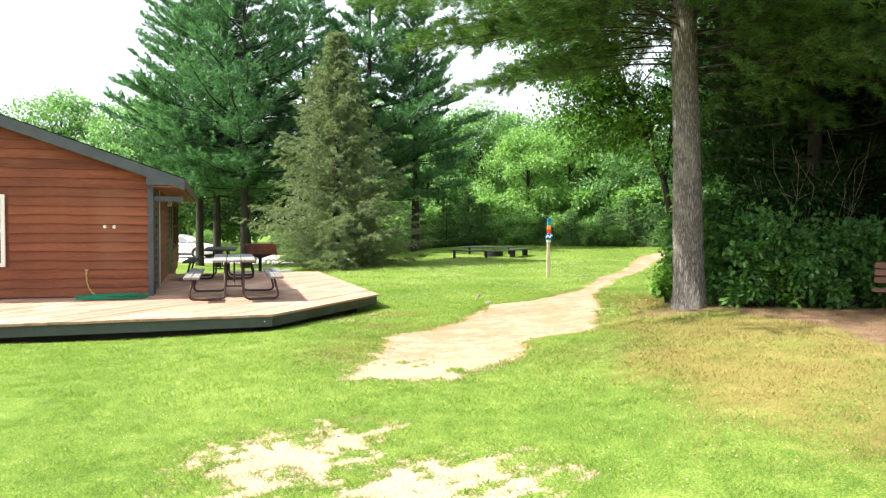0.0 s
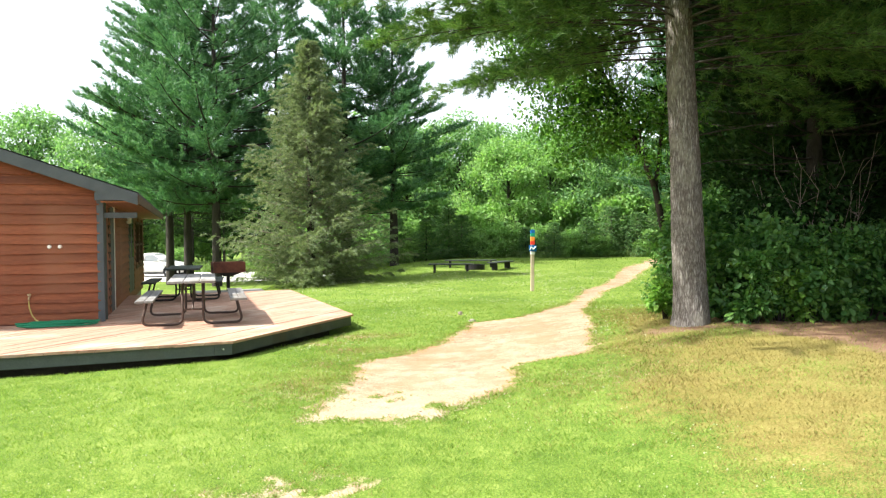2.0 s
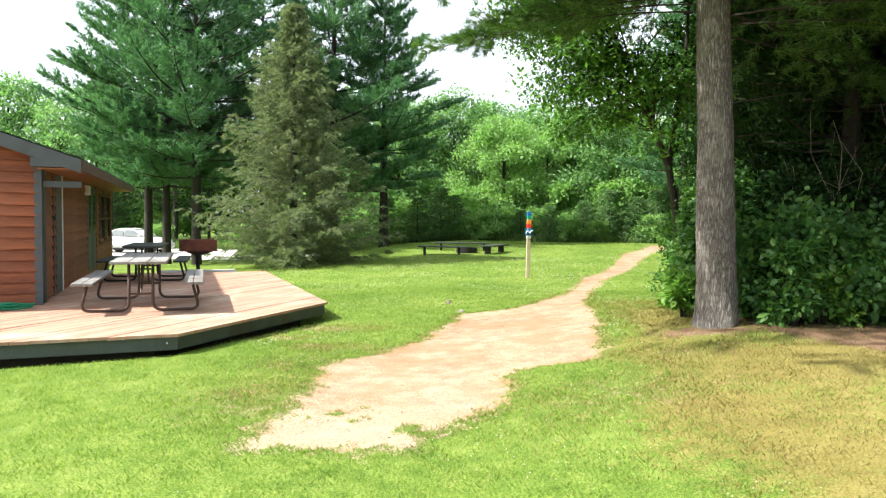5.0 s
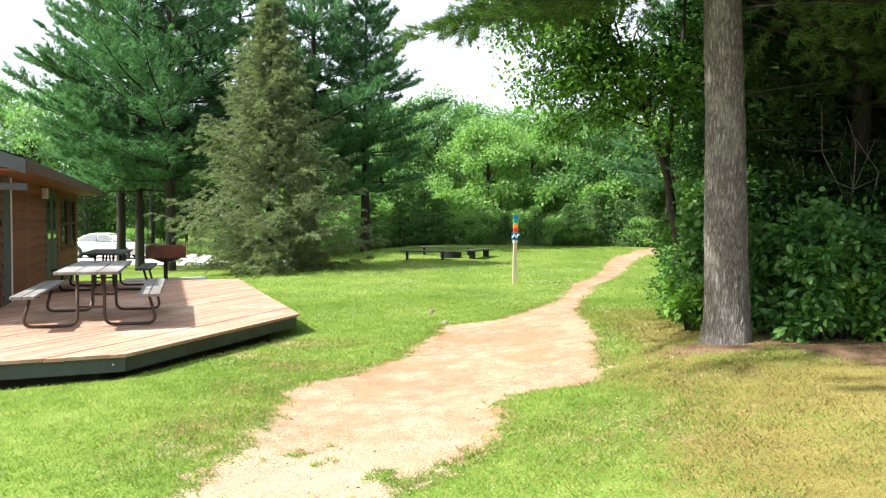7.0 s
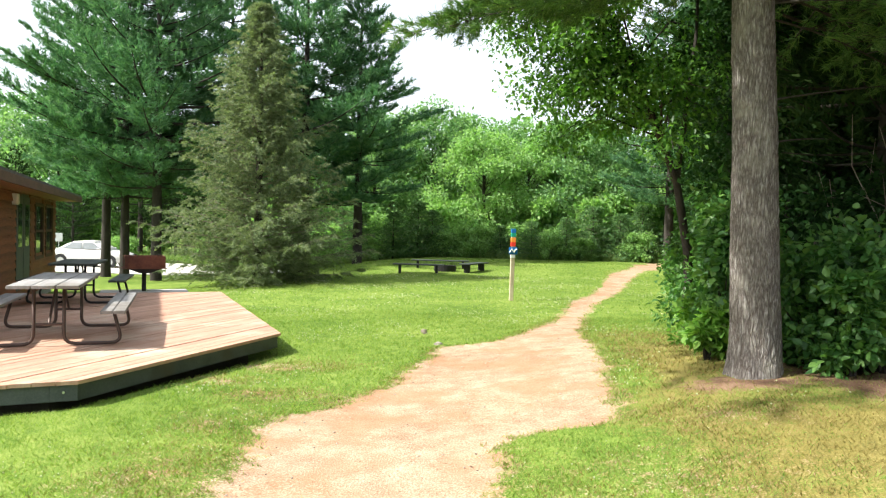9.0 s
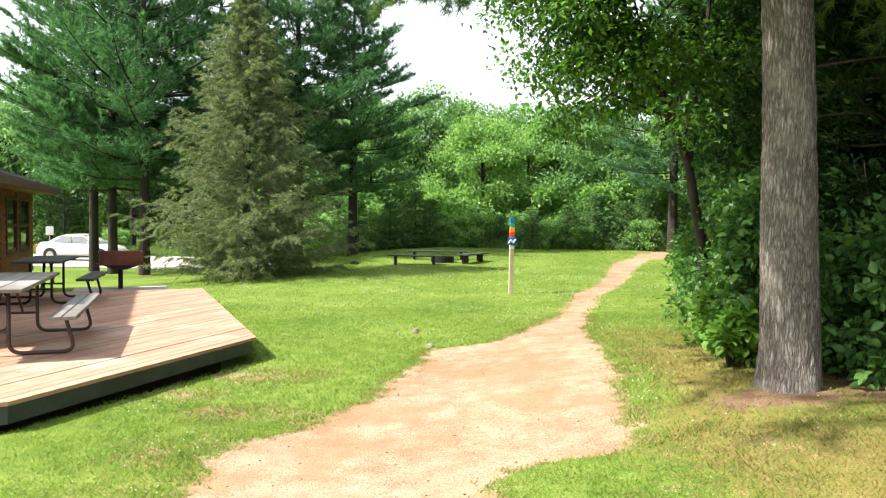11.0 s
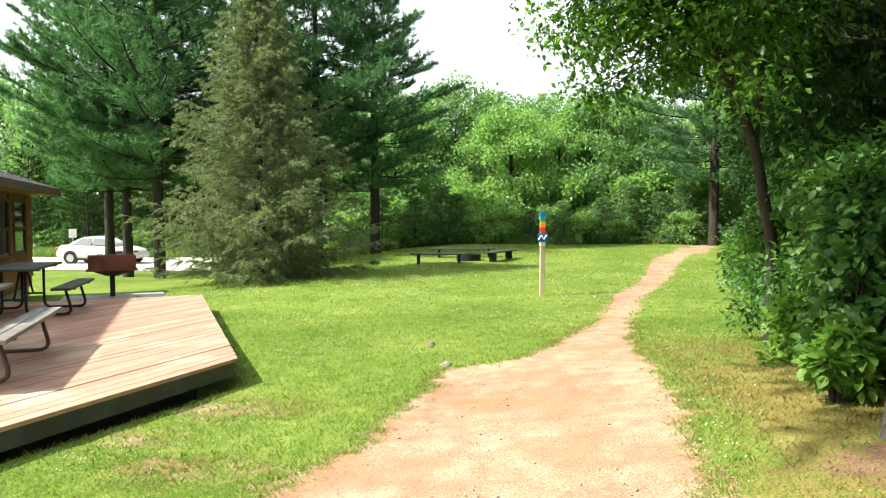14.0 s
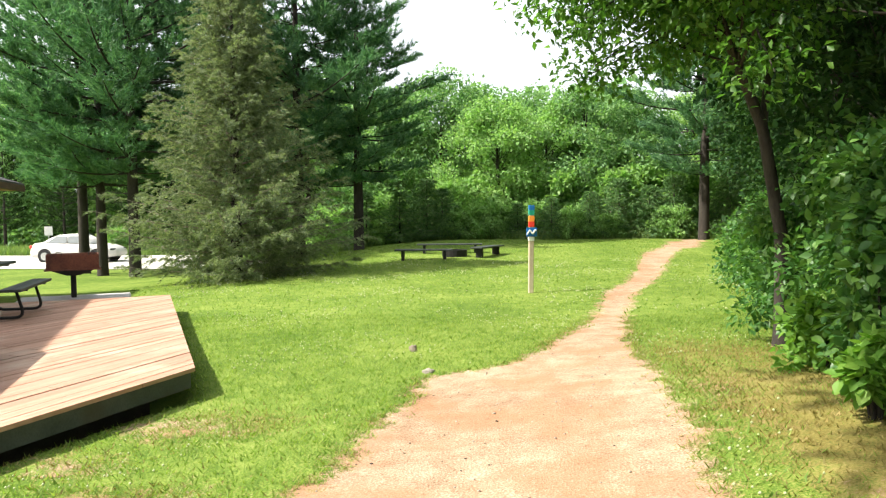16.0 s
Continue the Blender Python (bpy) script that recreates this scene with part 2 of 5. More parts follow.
def ground_material():
    m, n, l = nodes_of("lawn_ground")
    p = n["Principled BSDF"]

    def attr(k):
        a = n.new("ShaderNodeAttribute")
        a.attribute_name = k
        return a.outputs["Fac"]

    big, mid, fine = noise_node(n, l, 0.45, 5), noise_node(n, l, 5, 6), noise_node(n, l, 70, 4)
    v = mix(n, l, 0.5, mix(n, l, 0.5, big.outputs[0], mid.outputs[0]), fine.outputs[0])
    green = ramp(n, l, v, [(0.39, (0.050, 0.098, 0.014)), (0.5, (0.122, 0.190, 0.028)), (0.61, (0.235, 0.282, 0.070))]).outputs[0]
    dry = ramp(n, l, v, [(0.36, (0.110, 0.092, 0.026)), (0.5, (0.190, 0.162, 0.046)), (0.64, (0.29, 0.245, 0.090))]).outputs[0]
    duff = ramp(n, l, v, [(0.36, (0.075, 0.043, 0.027)), (0.5, (0.160, 0.095, 0.060)), (0.64, (0.28, 0.190, 0.125))]).outputs[0]
    earth = ramp(n, l, v, [(0.36, (0.165, 0.096, 0.058)), (0.44, (0.290, 0.190, 0.124)), (0.53, (0.375, 0.262, 0.180)), (0.63, (0.52, 0.405, 0.300))]).outputs[0]

    broken = noise_node(n, l, 11, 7)

    def edge(k, lo, hi):
        rag = ramp(n, l, mix(n, l, 0.5, broken.outputs[0], fine.outputs[0]), [(0.36, (0, 0, 0)), (0.64, (1, 1, 1))])
        s = mix(n, l, 0.40, attr(k), rag.outputs[0])
        return ramp(n, l, s, [(lo, (0, 0, 0)), (hi, (1, 1, 1))]).outputs[0]

    col = mix(n, l, edge("dry", 0.38, 0.72), green, dry)
    col = mix(n, l, edge("duff", 0.42, 0.6), col, duff)
    patch = ramp(n, l, noise_node(n, l, 1.3, 8).outputs[0], [(0.45, (0, 0, 0)), (0.60, (1, 1, 1))])
    earth = mix(n, l, mix(n, l, 0.6, (0, 0, 0), patch.outputs[0]), earth, (0.33, 0.165, 0.090))
    crumbs = ramp(n, l, noise_node(n, l, 26, 5).outputs[0], [(0.30, (1, 1, 1)), (0.40, (0, 0, 0))])
    earth = mix(n, l, mix(n, l, 0.5, (0, 0, 0), crumbs.outputs[0]), earth, (0.14, 0.085, 0.05))
    pale = mix(n, l, 0.42, (0, 0, 0), edge("sand", 0.40, 0.70))
    earth = mix(n, l, pale, earth, ramp(n, l, fine.outputs[0], [(0.35, (0.34, 0.265, 0.185)), (0.65, (0.53, 0.445, 0.335))]).outputs[0])
    col = mix(n, l, edge("dirt", 0.38, 0.62), col, earth)
    l.new(col, p.inputs["Base Color"])
    p.inputs["Roughness"].default_value, p.inputs["Specular IOR Level"].default_value = 0.95, 0.1
    l.new(bump(n, l, mix(n, l, 0.6, mid.outputs[0], fine.outputs[0]), 0.5, 0.03), p.inputs["Normal"])
    return m


M["ground"] = ground_material()


# ---- mesh tools ----
rng = np.random.default_rng(7)


def mesh_from(name, verts, faces, mat, smooth=False):
    """A mesh from arrays: verts (n, 3), faces (m, k)."""
    verts, faces = np.asarray(verts, np.float32), np.asarray(faces, np.int32)
    me = bpy.data.meshes.new(name)
    k = faces.shape[1]
    me.vertices.add(len(verts))
    me.vertices.foreach_set("co", verts.ravel())
    me.loops.add(faces.size)
    me.loops.foreach_set("vertex_index", faces.ravel())
    me.polygons.add(len(faces))
    me.polygons.foreach_set("loop_start", np.arange(0, faces.size, k, dtype=np.int32))
    me.update(calc_edges=True)
    me.validate()
    me.materials.append(mat)
    if smooth:
        me.polygons.foreach_set("use_smooth", np.ones(len(faces), bool))
    return me


def part(name, bm, mat, parent=None, label="", smooth=False):
    """Links a bmesh or a mesh as one object under a thing."""
    if isinstance(bm, bmesh.types.BMesh):
        me = bpy.data.meshes.new(name)
        bmesh.ops.recalc_face_normals(bm, faces=bm.faces)
        bm.to_mesh(me)
        bm.free()
        me.materials.append(mat)
        if smooth:
            for f in me.polygons:
                f.use_smooth = True
    else:
        me = bm
    ob = new(name, me)
    if parent:
        ob.parent = parent
    return tagged(ob, label)


def thing(name, label, category, m=None, group="", kind=""):
    ob = new(name)
    ob.matrix_basis = m or Matrix()
    return tagged(ob, label, category, group, kind)


def box(lo, hi, bevel=0.006, bm=None):
    bm = bm or bmesh.new()
    made = bmesh.ops.create_cube(bm, size=1)["verts"]
    lo, hi = Vector(lo), Vector(hi)
    for v in made:
        v.co = Vector([(lo[i] + hi[i]) / 2 + v.co[i] * (hi[i] - lo[i]) for i in range(3)])
    if bevel:
        es = {e for v in made for e in v.link_edges}
        bmesh.ops.bevel(bm, geom=list(es), offset=bevel, segments=1, affect="EDGES")
    return bm


def tube(points, radius, sides=8, bm=None, closed=False):
    """A round bar along points; radius may be a list."""
    bm = bm or bmesh.new()
    pts = [Vector(p) for p in points]
    rad = radius if isinstance(radius, (list, tuple)) else [radius] * len(pts)
    rings, up = [], None
    for i, p in enumerate(pts):
        a, b = pts[i - 1] if (i or closed) else p, pts[(i + 1) % len(pts)] if (i < len(pts) - 1 or closed) else p
        d = (b - a).normalized()
        if up is None:
            up = d.orthogonal().normalized()
        up = (up - d * up.dot(d)).normalized()
        side = d.cross(up)
        rings.append([bm.verts.new(p + (up * math.cos(k * 2 * math.pi / sides) + side * math.sin(k * 2 * math.pi / sides)) * rad[i]) for k in range(sides)])
    n = len(rings)
    for i in range(n if closed else n - 1):
        r, s = rings[i], rings[(i + 1) % n]
        for k in range(sides):
            bm.faces.new((r[k], r[(k + 1) % sides], s[(k + 1) % sides], s[k]))
    if not closed:
        bm.faces.new(rings[0][::-1])
        bm.faces.new(rings[-1])
    return bm


def bend(points, radius, steps=5):
    """The points of a bar bent round its corners."""
    out = [Vector(points[0])]
    for a, b, c in zip(points, points[1:], points[2:]):
        a, b, c = Vector(a), Vector(b), Vector(c)
        p, q = b + (a - b).normalized() * radius, b + (c - b).normalized() * radius
        for i in range(steps + 1):
            s = i / steps
            out.append(p * (1 - s) ** 2 + b * 2 * s * (1 - s) + q * s * s)
    out.append(Vector(points[-1]))
    return out


def smooth01(a, b, v):
    s = np.clip((v - a) / (b - a), 0, 1)
    return s * s * (3 - 2 * s)


# ---- ground ----
def ground_z(x, y):
    """The height of the ground: a rise under the pines to the east, a fall towards the car park, a swell at the far lawn."""
    x, y = np.asarray(x, float), np.asarray(y, float)
    e = np.minimum(x, 3.2)
    sy = np.where(y < 9.5, 5.0, 3.2)
    rise = 0.50 * np.exp(-((e - 3.2) ** 2) / (2 * 1.9**2)) * (np.exp(-((y - 9.5) ** 2) / (2 * sy**2)) * 0.85 + 0.15 * smooth01(40, 10, y))
    fall = -0.75 * smooth01(10, 38, y) * smooth01(-2, -16, x)
    swell = 0.38 * smooth01(22, 38, y) * smooth01(-11, -5, x)
    roll = 0.03 * np.sin(x * 0.9 + 0.4) * np.sin(y * 0.6) - 0.03
    u, v = (x + 7.08) * 0.8746 + (y - 11.6) * 0.4848, -(x + 7.08) * 0.4848 + (y - 11.6) * 0.8746
    under = np.minimum(np.minimum(4.2 - u, v + 3.37), (5.1 - u + v) / 1.414)
    hollow = -0.20 * smooth01(-0.16, 0.14, under) * smooth01(6.0, 5.0, v)
    return rise + fall + swell + roll + hollow


def gz(x, y):
    return float(ground_z(x, y))


LEFT_Y = [6.5, 7.2, 8.3, 9.0, 9.4, 9.8, 10.8, 11.5, 12.6, 13.7, 14.1, 14.7, 16.0, 17.3, 18.2, 21.3, 23.3, 26.3, 31, 34, 38, 41]
LEFT_X = [-1.72, -1.68, -1.70, -1.88, -1.85, -1.45, -1.10, -1.0, -0.83, -0.80, 0.0, 0.32, 0.68, 1.05, 1.26, 1.80, 2.50, 3.20, 4.15, 5.3, 6.5, 9]
RIGHT_Y = [6.5, 7.2, 7.8, 8.6, 8.85, 9.0, 10.0, 11.3, 12.7, 14.3, 15.0, 18.1, 20.7, 21.4, 24.8, 27.4, 32.8, 34.4, 38, 41]
RIGHT_X = [-0.55, -0.03, 0.16, 0.08, 0.30, 1.08, 1.18, 1.28, 1.40, 1.42, 1.44, 1.94, 2.45, 2.64, 3.70, 4.35, 5.9, 6.9, 7.8, 10]


def wobble(x, y, s):
    return 0.5 * np.sin(x * 3.1 * s + 1.3 * np.sin(y * 2.3 * s)) + 0.5 * np.sin(y * 3.7 * s + 1.7 * np.sin(x * 2.9 * s + 1))


def ragged(x, y, s):
    """Uneven lumps of about 1 / s metres, between -1 and 1."""
    return np.sin(x * 5.1 * s + 2.0 * np.sin(y * 4.3 * s + 0.7 * x)) * 0.4 + np.sin(y * 6.7 * s + 2.2 * np.sin(x * 5.3 * s - 0.4 * y)) * 0.35 + np.sin((x + y) * 11.3 * s + 2 * np.sin((x - y) * 7.9 * s)) * 0.25


def dirt_amount(x, y):
    """1 on the bare path, 0 on the lawn; worn and broken at its edges."""
    w = 0.07 * ragged(x, y, 0.6) + 0.10 * ragged(y, x, 1.7) + 0.11 * ragged(x, y, 4.0)
    inside = np.minimum(x - np.interp(y, LEFT_Y, LEFT_X), np.interp(y, RIGHT_Y, RIGHT_X) - x)
    inside = np.minimum(inside, np.minimum((y - 6.35), 41 - y)) - 0.12 * smooth01(14, 19, y)
    d = np.minimum(inside, 0.35) + w * np.clip(0.35 + 0.05 * (30 - y) / 10, 0.3, 1.0) * np.where(y < 9, 2.0, 1.7)
    for cx, cy, rx, ry, k in ((-1.36, 3.85, 0.58, 0.70, 1.9), (-0.25, 3.40, 0.60, 0.52, 1.9)):
        d = np.maximum(d, (1 - np.sqrt(((x - cx) / rx) ** 2 + ((y - cy) / ry) ** 2)) * min(rx, ry) * 0.6 + k * w - 0.07)
    worn = 0 * x
    for cx, cy, rx, ry, k in ((-2.1, 7.6, 0.6, 0.9, 0.42), (-2.3, 9.2, 0.6, 0.6, 0.42), (-2.2, 10.3, 0.8, 0.35, 0.50), (-2.6, 11.9, 0.8, 0.40, 0.58), (-3.1, 10.9, 0.7, 0.3, 0.45), (1.1, 7.6, 1.0, 0.8, 0.32), (1.9, 8.9, 0.7, 0.5, 0.34), (1.7, 12.2, 0.3, 1.4, 0.36)):
        worn = np.maximum(worn, k * np.exp(-(((x - cx) / rx) ** 2 + ((y - cy) / ry) ** 2)) * (1 + 0.5 * ragged(x, y, 1.3)))
    tuft = np.exp(-(((x + 1.15) / 0.30) ** 2 + ((y - 7.2) / 0.26) ** 2)) + 0.7 * np.exp(-(((x + 0.62) / 0.22) ** 2 + ((y - 6.85) / 0.2) ** 2))
    return np.clip(np.maximum(smooth01(-0.32, 0.24, d - 0.36 * tuft * (1 + 1.2 * ragged(x, y, 2.2))), worn), 0, 1)


def dry_amount(x, y):
    a = smooth01(0.7, 1.9, x + 0.25 * wobble(x, y, 0.6)) * smooth01(2.0, 5.0, y + 0.8 * x - 2) * smooth01(11.5, 9.0, y)
    b = 0.95 * smooth01(1.2, 1.9, x) * smooth01(8.6, 9.6, y) * smooth01(17.5, 12.5, y)
    c = 0.35 * np.exp(-(((x - 0.6) / 0.8) ** 2 + ((y - 7.2) / 1.2) ** 2))
    for px, py, rx, ry in ((-2.3, 12.1, 0.8, 0.4), (-2.0, 10.3, 0.9, 0.5), (-2.2, 8.0, 0.7, 0.9), (-3.0, 11.0, 0.6, 0.4)):
        c = np.maximum(c, 0.5 * np.exp(-(((x - px) / rx) ** 2 + ((y - py) / ry) ** 2)))
    return np.clip(np.maximum(np.maximum(1.0 * a, b), c) * (0.90 + 0.30 * ragged(x, y, 0.35)), 0, 1)


def duff_amount(x, y):
    tree = np.exp(-(((x - 2.35) / 0.62) ** 2 + ((y - 9.78) / 0.36) ** 2))
    wood = smooth01(-0.1, 0.5, x - np.interp(y, [0, 6.2, 6.9, 8.4, 8.9, 10, 12, 20, 40], [7, 4.8, 3.65, 3.45, 2.9, 2.6, 2.6, 4.6, 10]))
    return np.clip(np.maximum(tree, wood * 0.9) + 0.16 * ragged(x, y, 1.0) * np.maximum(tree, wood), 0, 1)


def sand_amount(x, y):
    """Pale washed sand at the worn beginning of the path."""
    front = smooth01(8.4, 6.8, y) * smooth01(0.5, -0.6, x + 0.2 * ragged(x, y, 0.5)) + smooth01(5.2, 4.6, y)
    middle = 0.6 * np.exp(-(((x - 0.2) / 0.6) ** 2 + ((y - 9.8) / 0.9) ** 2))
    return np.clip(np.maximum(front, middle) + 0.25 * ragged(x, y, 0.8) * (y < 14), 0, 1)


def ticks(lo, a, b, hi, step, grow=1.18):
    out, s, v = list(np.arange(a, b, step)), step, a
    left, right = [], []
    while v > lo:
        s *= grow
        v -= s
        left.append(v)
    s, v = step, b
    while v < hi:
        s *= grow
        v += s
        right.append(v)
    return np.array(left[::-1] + out + right)


gx, gy = ticks(-600, -6.0, 6.0, 600, 0.085), ticks(-400, 2.0, 24.0, 900, 0.085)
X, Y = np.meshgrid(gx, gy)
far = smooth01(70, 200, np.hypot(X, Y))
Z = ground_z(np.clip(X, -60, 60), np.clip(Y, -60, 60)) * (1 - far) - 0.5 * far
near_dirt = dirt_amount(X, Y)
Z = Z - 0.022 * near_dirt + 0.006 * wobble(X, Y, 2.2) * (1 - far)
idx = np.arange(X.size).reshape(X.shape)
me = mesh_from("ground", np.stack([X, Y, Z], -1).reshape(-1, 3), np.stack([idx[:-1, :-1], idx[:-1, 1:], idx[1:, 1:], idx[1:, :-1]], -1).reshape(-1, 4), M["ground"], True)
for key, values in (("dirt", near_dirt), ("dry", dry_amount(X, Y)), ("duff", duff_amount(X, Y)), ("sand", sand_amount(X, Y))):
    a = me.attributes.new(key, "FLOAT", "POINT")
    a.data.foreach_set("value", values.astype(np.float32).ravel())
tagged(new("ground", me), "mown green lawn with a bare sandy footpath", "lawn", kind="structure")


def blades(name, label, mat, pts, height, width, per=1, lean=0.5):
    """Grass: single tapering blades at the points, as one object."""
    pts = np.repeat(pts, per, 0)
    k = len(pts)
    pts = pts + rng.normal(0, 0.012, (k, 2)) * (per > 1)
    z = ground_z(pts[:, 0], pts[:, 1]) - 0.012
    base = np.column_stack([pts, z])
    a = rng.uniform(0, 2 * np.pi, k)
    h = height * rng.uniform(0.5, 1.25, k)[:, None]
    w = np.stack([np.cos(a), np.sin(a), np.zeros(k)], -1) * (width * rng.uniform(0.6, 1.3, k))[:, None] / 2
    b = rng.uniform(0, 2 * np.pi, k)
    tip = base + np.stack([np.cos(b) * lean, np.sin(b) * lean, np.ones(k)], -1) * h
    v = np.stack([base - w, base + w, tip], 1).reshape(-1, 3)
    return tagged(new(name, mesh_from(name, v, np.arange(3 * k).reshape(-1, 3), mat)), label, "grass", kind="stuff")


def scatter(count, x0, x1, y0, y1, density=None):
    """Points of the lawn between the bounds, thinned by a function."""
    p = np.column_stack([rng.uniform(x0, x1, count), rng.uniform(y0, y1, count)])
    return p[rng.uniform(0, 1, count) < density(p[:, 0], p[:, 1])] if density else p


HOUSE_AT, DECK_TURN, HOUSE_TURN = (-7.08, 11.60), 29.0, 26.6
DECK_TOP = 0.22
cu, su = math.cos(radians(DECK_TURN)), math.sin(radians(DECK_TURN))


def deck_uv(x, y):
    return (x - HOUSE_AT[0]) * cu + (y - HOUSE_AT[1]) * su, -(x - HOUSE_AT[0]) * su + (y - HOUSE_AT[1]) * cu


def off_deck(x, y):
    u, v = deck_uv(x, y)
    inside = (u < 4.2) & (v > -3.37) & (v < 5.7) & (u - v < 5.1)
    return np.where(inside, 0.0, 1.0)


def lawn_share(x, y):
    return (1 - smooth01(0.12, 0.75, dirt_amount(x, y))) * (1 - 0.85 * duff_amount(x, y)) * off_deck(x, y) * (1 - dry_amount(x, y))


def dry_share(x, y):
    return (1 - smooth01(0.12, 0.75, dirt_amount(x, y))) * (1 - 0.9 * duff_amount(x, y)) * dry_amount(x, y)


for x0, x1, y0, y1, count, h, w in ((-4.0, 4.2, 2.0, 5.0, 150000, 0.032, 0.006), (-7.5, 5.5, 5.0, 10.0, 210000, 0.036, 0.009),
                                    (-6, 4.5, 10.0, 18.0, 90000, 0.045, 0.014), (-10, 6, 18.0, 39.0, 40000, 0.045, 0.03)):
    blades("lawn_grass", "short mown green lawn grass", M["lawn"], scatter(count, x0, x1, y0, y1, lawn_share), h, w, 1, 0.9)
    blades("dry_grass", "short yellowed dry lawn grass", M["dry"], scatter(count, x0, x1, y0, y1, dry_share), h * 0.9, w, 1, 0.9)


def edge_share(x, y):
    d = dirt_amount(x, y)
    return smooth01(0.05, 0.35, d) * smooth01(0.85, 0.45, d)


blades("path_edge_grass", "ragged grass tufts along the path's edge", M["lawn"], scatter(110000, -2.8, 3.2, 3, 18, edge_share), 0.036, 0.007, 1, 1.0)
blades("path_edge_grass", "dry grass tufts along the path's edge", M["dry"], scatter(120000, -2.8, 3.2, 3, 18, edge_share), 0.030, 0.007, 1, 1.2)


def clear_of_deck(x, y):
    u, v = deck_uv(x, y)
    return 1.0 - ((u < 4.7) & (v > -4.0) & (v < 6.2) & (u - v < 5.8))


def clover(count, x0, x1, y0, y1, size):
    """White clover heads: small eight-sided knobs over the grass."""
    p = scatter(count, x0, x1, y0, y1, lambda x, y: lawn_share(x, y) * clear_of_deck(x, y) * smooth01(-0.2, 0.6, wobble(x, y, 0.5)))
    c = np.column_stack([p, ground_z(p[:, 0], p[:, 1]) + 0.045])
    o = np.array([(1, 0, 0), (-1, 0, 0), (0, 1, 0), (0, -1, 0), (0, 0, 1), (0, 0, -1)]) * size
    f = np.array([(0, 2, 4), (2, 1, 4), (1, 3, 4), (3, 0, 4), (2, 0, 5), (1, 2, 5), (3, 1, 5), (0, 3, 5)])
    v = (c[:, None] + o[None] * rng.uniform(0.6, 1.2, (len(c), 1, 1))).reshape(-1, 3)
    f = (np.arange(len(c))[:, None, None] * 6 + f[None]).reshape(-1, 3)
    return tagged(new("clover_flowers", mesh_from("clover_flowers", v, f, M["clover"])), "small white clover flowers in the lawn", "flowers", kind="stuff")


clover(2600, -7, 3, 2.5, 9, 0.007)
clover(4600, -6, 3, 9, 18, 0.010)
clover(4200, -8, 5, 18, 30, 0.016)


def crumbs(name, label, mat, pts, size, flat=0.5):
    """Pebbles and crumbs of earth: small uneven eight-sided lumps, as one object."""
    k = len(pts)
    c = np.column_stack([pts, ground_z(pts[:, 0], pts[:, 1]) - 0.020])
    o = np.array([(1, 0, 0), (-1, 0, 0), (0, 1, 0), (0, -1, 0), (0, 0, flat), (0, 0, -flat)])
    f = np.array([(0, 2, 4), (2, 1, 4), (1, 3, 4), (3, 0, 4), (2, 0, 5), (1, 2, 5), (3, 1, 5), (0, 3, 5)])
    a = rng.uniform(0, 6.28, k)
    rot = np.stack([np.stack([np.cos(a), -np.sin(a), 0 * a], -1), np.stack([np.sin(a), np.cos(a), 0 * a], -1), np.stack([0 * a, 0 * a, 1 + 0 * a], -1)], 1)
    s = size * rng.uniform(0.3, 1.0, (k, 1, 1)) ** 2 * rng.uniform(0.5, 1.5, (k, 6, 1))
    v = c[:, None] + np.einsum("kij,knj->kni", rot, o[None] * s)
    f = (np.arange(k)[:, None, None] * 6 + f[None]).reshape(-1, 3)
    return tagged(new(name, mesh_from(name, v.reshape(-1, 3), f, mat)), label, "pebbles", kind="stuff")


crumbs("path_pebbles", "small pebbles and crumbs on the sandy path", M["stone"], scatter(1500, -2.4, 2.4, 2.8, 17, lambda x, y: smooth01(0.3, 0.8, dirt_amount(x, y))), 0.015)
crumbs("path_litter", "dark bits of bark and twig on the path", M["bark_dark"], scatter(1600, -2.4, 3.2, 2.8, 15, lambda x, y: np.maximum(0.5 * smooth01(0.2, 0.6, dirt_amount(x, y)), duff_amount(x, y))), 0.013, 0.3)


# ---- house and deck ----
HOUSE = pose(*HOUSE_AT, 0, 0, 0, HOUSE_TURN)
DECK = pose(*HOUSE_AT, 0, 0, 0, DECK_TURN)
WALL_TOP, DEPTH, WIDTH, PITCH = 2.50, 12.1, 9.0, 0.345
ROW = 0.168


def lap_board(length, height=0.196, seed=0):
    """A siding board along x with a wavy lower edge, thicker below."""
    r = random.Random(seed)
    n = max(6, int(length / 0.16))
    bm = bmesh.new()
    a, b = r.uniform(0, 6), r.uniform(0, 6)
    rows = []
    for i in range(n + 1):
        x = length * i / n
        wave = 0.006 * math.sin(x * 2.3 + a) + 0.004 * math.sin(x * 6.1 + b) + r.uniform(-0.004, 0.004)
        rows.append([bm.verts.new(p) for p in ((x, 0, wave), (x, -0.046, wave + 0.004), (x, -0.012, height), (x, 0, height))])
    for p, q in zip(rows, rows[1:]):
        for k in range(3):
            bm.faces.new((p[k], p[k + 1], q[k + 1], q[k]))
    bm.faces.new(rows[0])
    bm.faces.new(rows[-1][::-1])
    return bm


